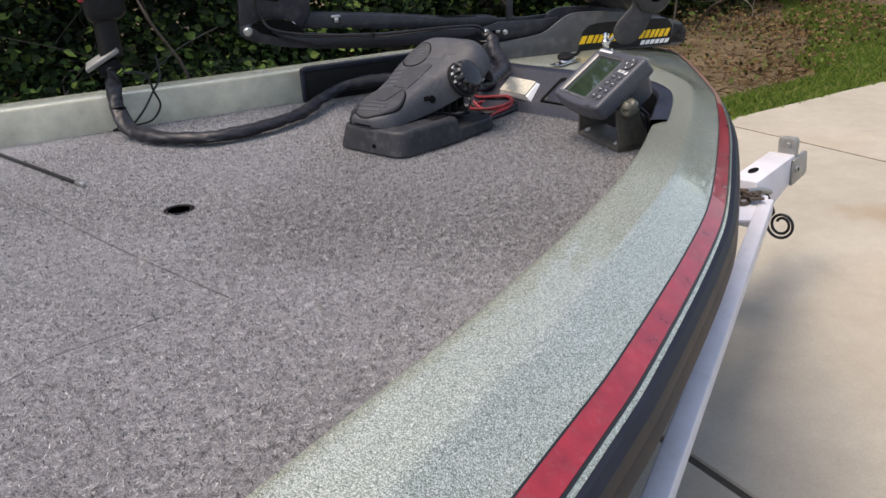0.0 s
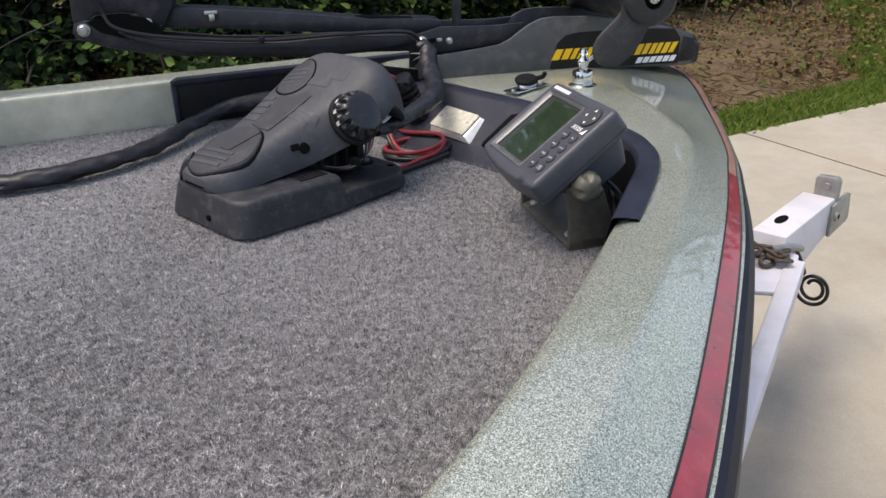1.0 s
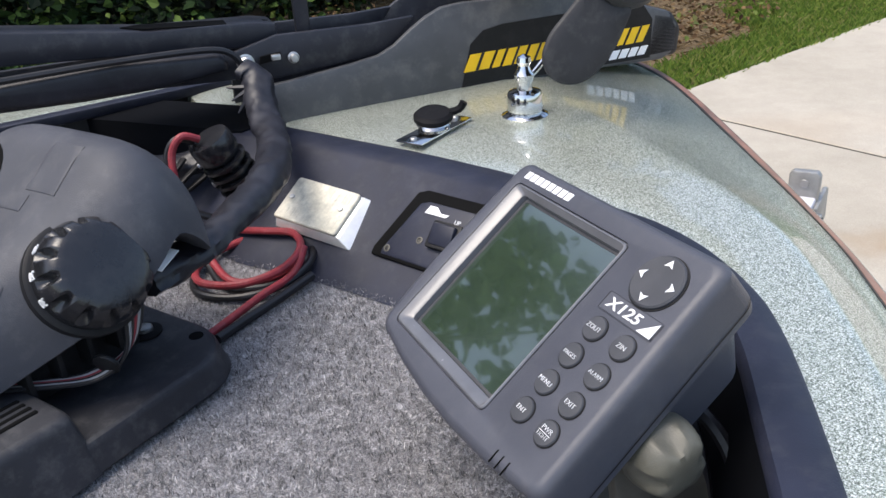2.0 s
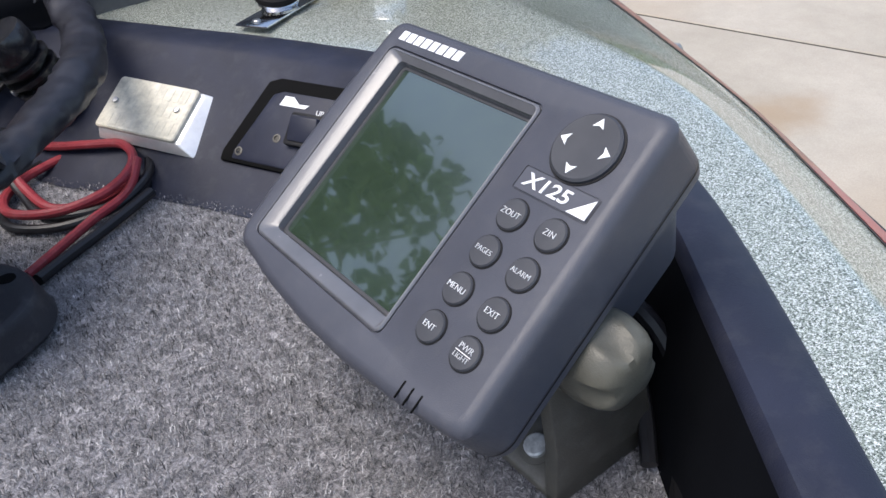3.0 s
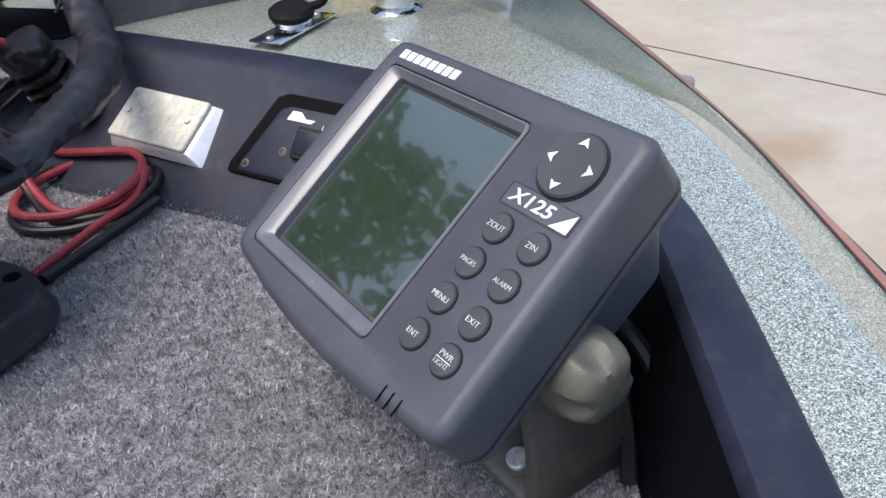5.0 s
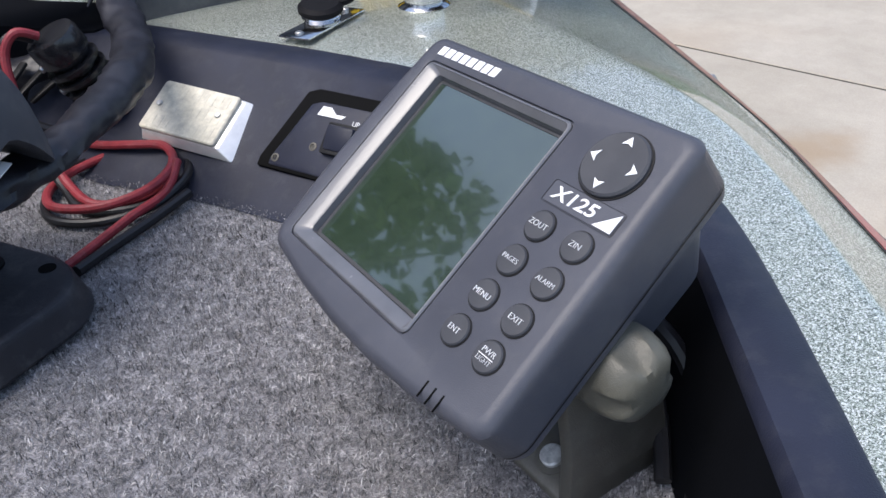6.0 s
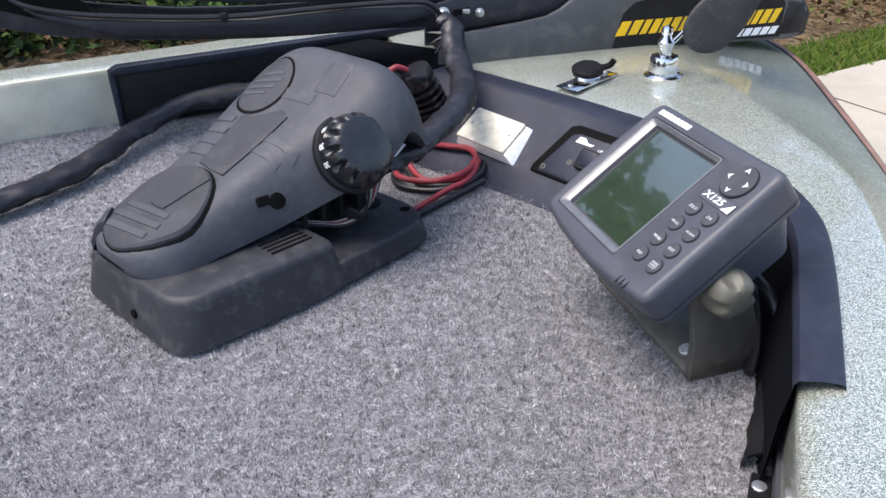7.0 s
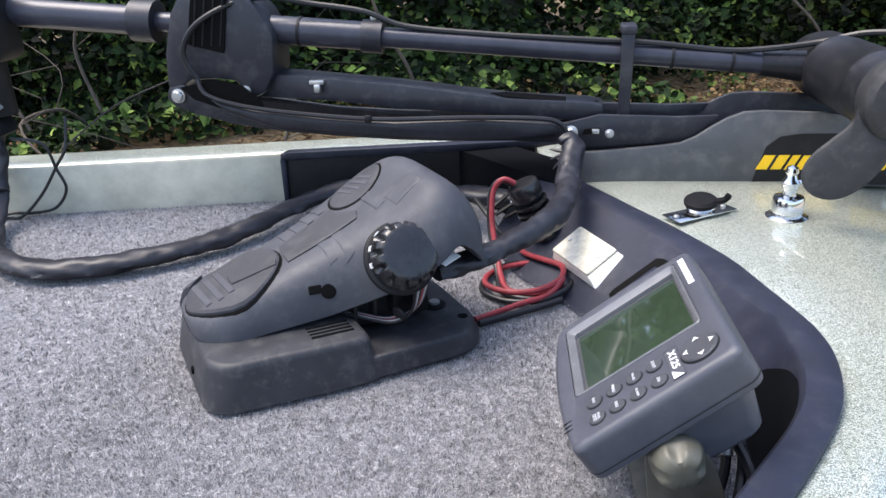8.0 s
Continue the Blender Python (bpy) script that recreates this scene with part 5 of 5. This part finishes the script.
for k in range(2):
    b = bmesh.new()
    bl = spline([(x * 1.08, y * .90, 0) for x, y in blade_c], 4, True)
    o1 = [Vector((p.x, p.y, .010 + .30 * p.y * (1 - p.x * 2.4))) for p in bl]
    rings = []
    for sc, dz in ((1, .0), (1, .0030), (.93, .0045), (.5, .0055), (.05, .0058)):
        c = sum(o1, Vector()) / len(o1)
        rings.append([c + (p - c) * sc + Vector((0, 0, -dz)) for p in o1])
    loft(rings, True, True, True, b)
    b.transform(lm @ Matrix.Rotation(radians(138 + 180 * k), 4, "Z"))
    part("blade", b, PROP, prop, "thick swept weedless blade", 50)
# motor head at the aft end of the shaft
head = part("motor_head", rbox((.085, .075, .17), .018, pose(-.892, .020, .335, 0, -6, 0), 4), BLACK, motor, "black control head hanging over the port gunwale")
part("head_column", tube([(-.892, .020, .30), (-.892, .020, .17)], .026, 16, smooth=False), BLACK, motor)
part("indicator", rbox((.012, .006, .05), .002, pose(-.927, -.014, .320)), RED, motor, "red indicator strip")
part("head_plate", rbox((.085, .055, .010), .002, pose(-.912, .012, .170, 10, -28, 0)), GALV, motor, "bare metal plate under the head")
part("head_gland", rbox((.05, .045, .03), .008, pose(-.902, .013, .148, 0, -20, 0)), RUBBER, motor)
cord = thing("pull_cord", (-.696, 1.795, 0), "thin black pull cord looped down the port gunwale", "cord")
part("cord", tube([(0.000, -0.018, 0.135), (0.037, 0.010, 0.124), (0.047, 0.018, 0.082), (0.054, 0.023, 0.048), (0.035, 0.010, 0.017), (0.005, -0.013, 0.010), (-0.019, -0.032, 0.012), (-0.036, -0.045, 0.007), (-0.032, -0.042, 0.005), (-0.010, -0.025, 0.005), (0.022, -0.001, 0.041), (0.047, 0.019, 0.086), (0.063, 0.031, 0.116), (0.050, 0.050, 0.160)], .0025, 8), BLACK_WIRE, cord)
part("taut_cord", tube([(0.152, 0.188, 0.203), (0.069, 0.126, 0.162), (-0.004, 0.070, 0.098)], .0016, 6), BLACK_WIRE, cord)

# ---- trailer ----
AX = Vector((.497, .868, 0)).normalized()
AL = Vector((-AX.y, AX.x, 0))
TE = Vector((1.066, 3.098, -.415))
trailer = thing("boat_trailer", (TE.x, TE.y, GROUND), "white painted steel boat trailer with a folding tongue", "trailer")
tz = TE.z - GROUND
TM = basis(Vector((0, 0, tz)), AX, AL, Vector((0, 0, 1)))
b = prism([(-.475, -.160), (-.42, -.160), (-.22, -.115), (-.12, -.100), (-.12, 0), (-.475, 0)], -.066, .024, TM @ PLT, .005)
part("tongue", b, TRAILER, trailer, "white square tongue beam")
part("oval_hole", prism(ell(0, 0, .034, .014, 0, 20), -.004, .0012, TM @ Matrix.Translation((-.365, -.010, 0))), BLACK_DEEP, trailer)
lug = part("hinge_plate", prism([(-.155, -.105), (-.015, -.100), (.0, -.090), (-.018, -.012), (-.045, -.004), (-.155, -.012)], -.076, -.066, TM @ PLT, .003), GALV, trailer, "galvanised hinge plate")
part("hinge_bolt", disc(.015, .008, TM @ axis_to((-.130, -.076, -.048), (0, -1, 0)), 12), GALV, lug)
part("bolt_hole", disc(.008, .0095, TM @ axis_to((-.130, -.076, -.048), (0, -1, 0)), 12), BLACK_DEEP, lug)
lug = part("hinge_plate", prism([(-.068, -.10), (-.006, -.10), (-.004, .048), (-.012, .056), (-.062, .058), (-.070, .048)], -.122, -.100, TM @ basis(Vector((0, 0, 0)), Vector((0, 1, 0)), Vector((0, 0, 1)), Vector((1, 0, 0))), .003), GALV, trailer, "galvanised upright hinge plate")
part("hinge_bolt", disc(.010, .004, TM @ axis_to((-.122, -.038, .030), (-1, 0, 0)), 12), GALV, lug)
# A-frame rails
for sgn, (p0, p1) in ((1, ((.912, 2.62), (.366, .78))), (-1, ((.66, 2.56), (-.75, 1.55)))):
    a, c = Vector((*p0, -.490)) - Vector((TE.x, TE.y, GROUND)), Vector((*p1, -.490)) - Vector((TE.x, TE.y, GROUND))
    d = c - a
    m = basis((a + c) / 2, d.normalized(), Vector((-d.y, d.x, 0)).normalized(), Vector((0, 0, 1)))
    part("frame_rail", rbox((d.length, .044, .052), .006, m @ Matrix.Translation((0, 0, .0075))), TRAILER, trailer, "white frame rail")
for yy in (1.73,):
    part("frame_bracket", rbox((.12, .050, .040), .004, pose(.366 + .297 * (yy - .78) - .055 - TE.x, yy - TE.y, -.482 - GROUND, 0, 0, -16)), TRAILER, trailer, "white cross bracket of the frame")
gus = [(x - TE.x, y - TE.y) for x, y in ((.60, 2.44), (.865, 2.44), (.925, 2.66), (.83, 2.74), (.70, 2.66))]
part("gusset_plate", prism(gus, -.474 - GROUND, -.462 - GROUND, bev=.003), TRAILER, trailer, "white gusset plate between the frame rails")
crng = random.Random(5)
for k in range(16):
    c = Vector((.775 + .105 * crng.random() - TE.x, 2.575 + .085 * crng.random() - TE.y, -.452 - GROUND + .022 * crng.random()))
    rot = Matrix.Rotation(crng.uniform(0, 3.1), 3, "Z") @ Matrix.Rotation(crng.uniform(-.7, .7), 3, "X")
    part("chain_link", tube([c + rot @ Vector((.021 * math.cos(a), .012 * math.sin(a), 0)) for a in [2 * math.pi * j / 10 for j in range(10)]], .0045, 6, 2, closed=True), RUST, trailer)
part("cross_member", rbox((.07, .22, .08), .006, TM @ Matrix.Translation((-.64, .10, -.06))), TRAILER, trailer)
part("jack_post", rbox((.05, .05, tz - .02), .006, Matrix.Translation((.25 - TE.x, 2.0 - TE.y, tz / 2 - .01))), GALV, trailer, "galvanised jack post on the ground")
part("jack_foot", rbox((.14, .14, .02), .006, Matrix.Translation((.25 - TE.x, 2.0 - TE.y, .010))), GALV, trailer)
part("chain_bar", tube([(-.520, -.050, -.020), (-.46, -.070, -.030), (-.39, -.080, -.055)], .009, 8), GALV, trailer, "galvanised chain hook").matrix_basis = TM
coil = [(-.345 + .0008 * a, -.112 - (.047 - .0022 * a) * math.cos(a + 2.2), -.182 + (.050 - .0022 * a) * math.sin(a + 2.2)) for a in [j * .45 for j in range(30)]]
part("wire_coil", tube([(-.42, -.074, -.045), (-.39, -.080, -.080), (-.365, -.084, -.115)] + coil, .0050, 8, 3), BLACK_WIRE, trailer, "coiled black trailer light wire").matrix_basis = TM


# ---- ground, driveway, grass, pine straw, woods ----
GA, GN = Vector((.753, .658, 0)).normalized(), Vector((-.658, .753, 0)).normalized()
EDGE, WOODS = 3.135, 6.1


def at(a, n, z=GROUND):
    p = GA * a + GN * n
    return Vector((p.x, p.y, z))


def sheet(a0, a1, n0, n1, z, na=1, nn=1, wave=0.0):
    b = bmesh.new()
    g = [[b.verts.new(at(a0 + (a1 - a0) * i / na, n0 + (n1 - n0) * j / nn, z + (wave * noise.noise(Vector((i * .37, j * .41, 3))) if wave else 0))) for j in range(nn + 1)] for i in range(na + 1)]
    for i in range(na):
        for j in range(nn):
            b.faces.new((g[i][j], g[i + 1][j], g[i + 1][j + 1], g[i][j + 1]))
    return b


ground = tagged(obj_of("ground", sheet(-400, 400, -400, 400, GROUND - .06), SOIL), "bare earth and lawn reaching to the horizon", "ground", kind="structure")
straw = tagged(obj_of("pine_straw_bed", sheet(-25, 30, EDGE + .1, 26, GROUND - .03, 110, 50, .04), MULCH), "brown pine straw bed at the edge of the woods", "ground", kind="structure")
drive = tagged(obj_of("driveway", sheet(-30, 30, -12, EDGE - .01, GROUND - .005), JOINT), "pale concrete driveway with dark open joints", "driveway", kind="structure")
slab_b = rbox((2.530, 2.980, .08), .006, Matrix.Identity(4), 1)
slab_me = None
for i in range(-6, 8):
    for j in range(4):
        c = at(4.2 - 1.275 + 2.55 * i, EDGE - 1.5 - 3.0 * j, GROUND - .040)
        if slab_me is None:
            ob = obj_of("concrete_slab", slab_b, CONCRETE)
            slab_me = ob.data
        else:
            ob = new("concrete_slab", slab_me)
        ob.parent = drive
        ob.matrix_basis = basis(c, GA, GN, Vector((0, 0, 1)))


def lawn_here(a, n):
    """Where grass grows beyond the driveway: a strip along it that widens towards the open side."""
    w = .42 + .16 * noise.noise(Vector((a * 1.3, 2.2, 0)))
    r = max(0.0, a - 6.0 + .5 * noise.noise(Vector((n * 1.1, 7.7, 0)))) * 1.0
    return EDGE - .02 < n < EDGE + w + min(r, 6.0) and not (a < 6.1 and n > EDGE + .75)


def blades(name, count, box, keep, height, width, material, label, category, lean, parent=None, seed=4):
    """Many single blades in one mesh."""
    rng = np.random.default_rng(seed)
    vs, fs = [], []
    tries = 0
    while len(fs) < count and tries < count * 6:
        tries += 1
        a, n = rng.uniform(box[0], box[1]), rng.uniform(box[2], box[3])
        if not keep(a, n):
            continue
        p = at(a, n, GROUND - .045)
        h = rng.uniform(*height)
        t = rng.uniform(0, 2 * math.pi)
        dx, dy = math.cos(t), math.sin(t)
        ln = h * rng.uniform(*lean)
        w = width * rng.uniform(.6, 1.3)
        k = len(vs)
        vs += [(p.x - dy * w, p.y + dx * w, p.z), (p.x + dy * w, p.y - dx * w, p.z), (p.x + dx * ln * .4 + dy * w * .7, p.y + dy * ln * .4 - dx * w * .7, p.z + h * .65), (p.x + dx * ln, p.y + dy * ln, p.z + h), (p.x + dx * ln * .4 - dy * w * .7, p.y + dy * ln * .4 + dx * w * .7, p.z + h * .65)]
        fs.append((k, k + 1, k + 2, k + 3, k + 4))
    me = bpy.data.meshes.new(name)
    me.from_pydata(vs, [], fs)
    me.materials.append(material)
    return tagged(new(name, me), label, category, kind="stuff")


blades("lawn_grass", 52000, (2.5, 9.5, EDGE - .02, EDGE + 5), lawn_here, (.035, .075), .0035, GRASS, "short bright green lawn grass beside the driveway", "grass", (.2, 1.0))
blades("pine_needles", 26000, (-7, 11, EDGE + .2, WOODS + 1), lambda a, n: not lawn_here(a, n), (.025, .05), .004, NEEDLE, "loose brown pine needles and dead leaves", "pine straw", (1.5, 5.0), seed=9)


def leaves_mesh(name, count, place, size, material, label, category, kind="stuff", seed=1, up=.3):
    """Folded leaves scattered by place(rng) -> x, y, z."""
    rng = np.random.default_rng(seed)
    p = np.array([q for q in (place(rng) for _ in range(count)) if q is not None])
    n = len(p)
    unit = lambda v: v / (np.linalg.norm(v, axis=1, keepdims=True) + 1e-9)
    d = rng.normal(size=(n, 3))
    d[:, 2] = d[:, 2] * .5 - .25
    d = unit(d)
    nrm = rng.normal(size=(n, 3)) * .7 + np.array((GN.x * -.5, GN.y * -.5, up))
    s = unit(np.cross(d, nrm))
    L = rng.uniform(size[0], size[1], (n, 1))
    w = L * rng.uniform(.28, .42, (n, 1))
    f = np.cross(s, d) * L * .08
    vs = np.stack([p, p + d * L * .45 + s * w + f, p + d * L, p + d * L * .45 - s * w + f, p + d * L * .22 + s * w * .8 + f, p + d * L * .22 - s * w * .8 + f], 1)
    k = np.arange(n)[:, None] * 6
    fs = np.concatenate([k + np.array((0, 4, 1, 2)), k + np.array((0, 2, 3, 5))])
    me = bpy.data.meshes.new(name)
    me.from_pydata(vs.reshape(-1, 3).tolist(), [], fs.tolist())
    me.materials.append(material)
    ob = new(name, me)
    return tagged(ob, label, category, kind=kind) if label else ob


def bank(n0, n1, zmax, a0=-13.0, a1=15.0):
    def f(rng):
        a, n = rng.uniform(a0, a1), rng.uniform(n0, n1)
        top = zmax * (.62 + .55 * noise.noise(Vector((a * .55, n * .4, 1.7))) + .25 * noise.noise(Vector((a * 1.9, n, 4.1))))
        z = rng.uniform(0, 1) ** .85 * max(.15, top)
        if noise.noise(Vector((a * 1.5, n * 1.2, z * 1.7))) < -.12:
            return None
        p = at(a, n, GROUND + z)
        return p.x, p.y, p.z
    return f


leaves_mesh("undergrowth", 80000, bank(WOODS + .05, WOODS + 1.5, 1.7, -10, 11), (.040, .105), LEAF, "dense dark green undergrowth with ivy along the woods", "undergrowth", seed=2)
leaves_mesh("fallen_leaves", 30000, bank(EDGE + .45, WOODS + .5, .11, -8, 11), (.020, .050), LITTER, "fallen brown leaves and small weeds along the woods", "leaf litter", seed=8, up=1.2)
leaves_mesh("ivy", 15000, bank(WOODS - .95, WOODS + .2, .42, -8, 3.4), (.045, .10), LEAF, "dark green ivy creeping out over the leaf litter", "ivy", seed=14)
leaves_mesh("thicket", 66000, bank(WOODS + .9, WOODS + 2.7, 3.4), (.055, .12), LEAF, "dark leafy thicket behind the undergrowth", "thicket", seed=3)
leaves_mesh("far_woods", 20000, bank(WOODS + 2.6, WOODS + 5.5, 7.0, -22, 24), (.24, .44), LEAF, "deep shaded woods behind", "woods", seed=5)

trng = random.Random(12)
for k in range(15):
    a, n = -11 + k * 1.75 + trng.uniform(-.5, .5), WOODS + trng.uniform(.9, 3.0)
    p = at(a, n, GROUND - .05)
    h = trng.uniform(5.2, 6.4)
    tree = thing("tree", p, "broadleaf tree with a slim trunk at the edge of the woods", "tree", "trees of the woods")
    lx, ly = trng.uniform(-.5, .5), trng.uniform(-.5, .5)
    b = tube([(0, 0, 0), (lx * .2, ly * .2, h * .3), (lx * .6, ly * .4, h * .6), (lx, ly, h * .92)], lambda t: .075 * (1 - t) + .012, 8, 4)
    for j in range(7):
        t0 = .22 + .09 * j
        an = trng.uniform(0, 6.28)
        r = trng.uniform(.7, 1.5)
        tube([(lx * t0, ly * t0, h * t0), (lx * t0 + math.cos(an) * r * .5, ly * t0 + math.sin(an) * r * .5, h * t0 + .25), (lx * t0 + math.cos(an) * r, ly * t0 + math.sin(an) * r, h * t0 + .35 + trng.uniform(-.3, .4))], lambda t: .028 * (1 - t) + .005, 6, 3, bm=b)
    part("trunk", b, BARK, tree, "", 60)

    def crown_place(rng, h=h, lx=lx, ly=ly):
        v = rng.normal(size=3)
        v /= np.linalg.norm(v)
        r = rng.uniform(.35, 1.0) ** .5
        q = np.array((lx * .7 + v[0] * r * 1.7, ly * .7 + v[1] * r * 1.7, h * .62 + v[2] * r * h * .40))
        if noise.noise(Vector(q) * 1.3 + Vector((a, n, 0))) < -.05:
            return None
        return tuple(q)
    cr = leaves_mesh("crown", 3600, crown_place, (.14, .26), LEAF, "", "", seed=100 + k)
    cr.parent = tree
# bare twigs and vines hanging in front of the thicket
for k in range(16):
    a, n = trng.uniform(-7, 7), WOODS - trng.uniform(.1, .5)
    p = at(a, n, GROUND - .03)
    vine = thing("bare_branch", p, "bare grey branch straggling out of the undergrowth", "branch", "bare branches")
    pts, q = [], Vector((0, 0, 0))
    hd = Vector((trng.uniform(-.5, .5), trng.uniform(-.5, .5), trng.uniform(.5, 1)))
    for j in range(7):
        pts.append(q.copy())
        hd += Vector((trng.uniform(-.45, .45), trng.uniform(-.45, .45), trng.uniform(-.3, .25)))
        q = q + hd.normalized() * trng.uniform(.2, .4)
        q.z = max(q.z, .05)
    b = tube(pts, lambda t: .011 * (1 - t) + .003, 6, 4)
    for j in (2, 3, 4, 5):
        e = pts[j]
        tube([e, e + Vector((trng.uniform(-.3, .3), trng.uniform(-.3, .3), trng.uniform(0, .3))), e + Vector((trng.uniform(-.6, .6), trng.uniform(-.6, .6), trng.uniform(.1, .5)))], .003, 5, 3, bm=b)
    part("stem", b, BARK, vine, "", 60)
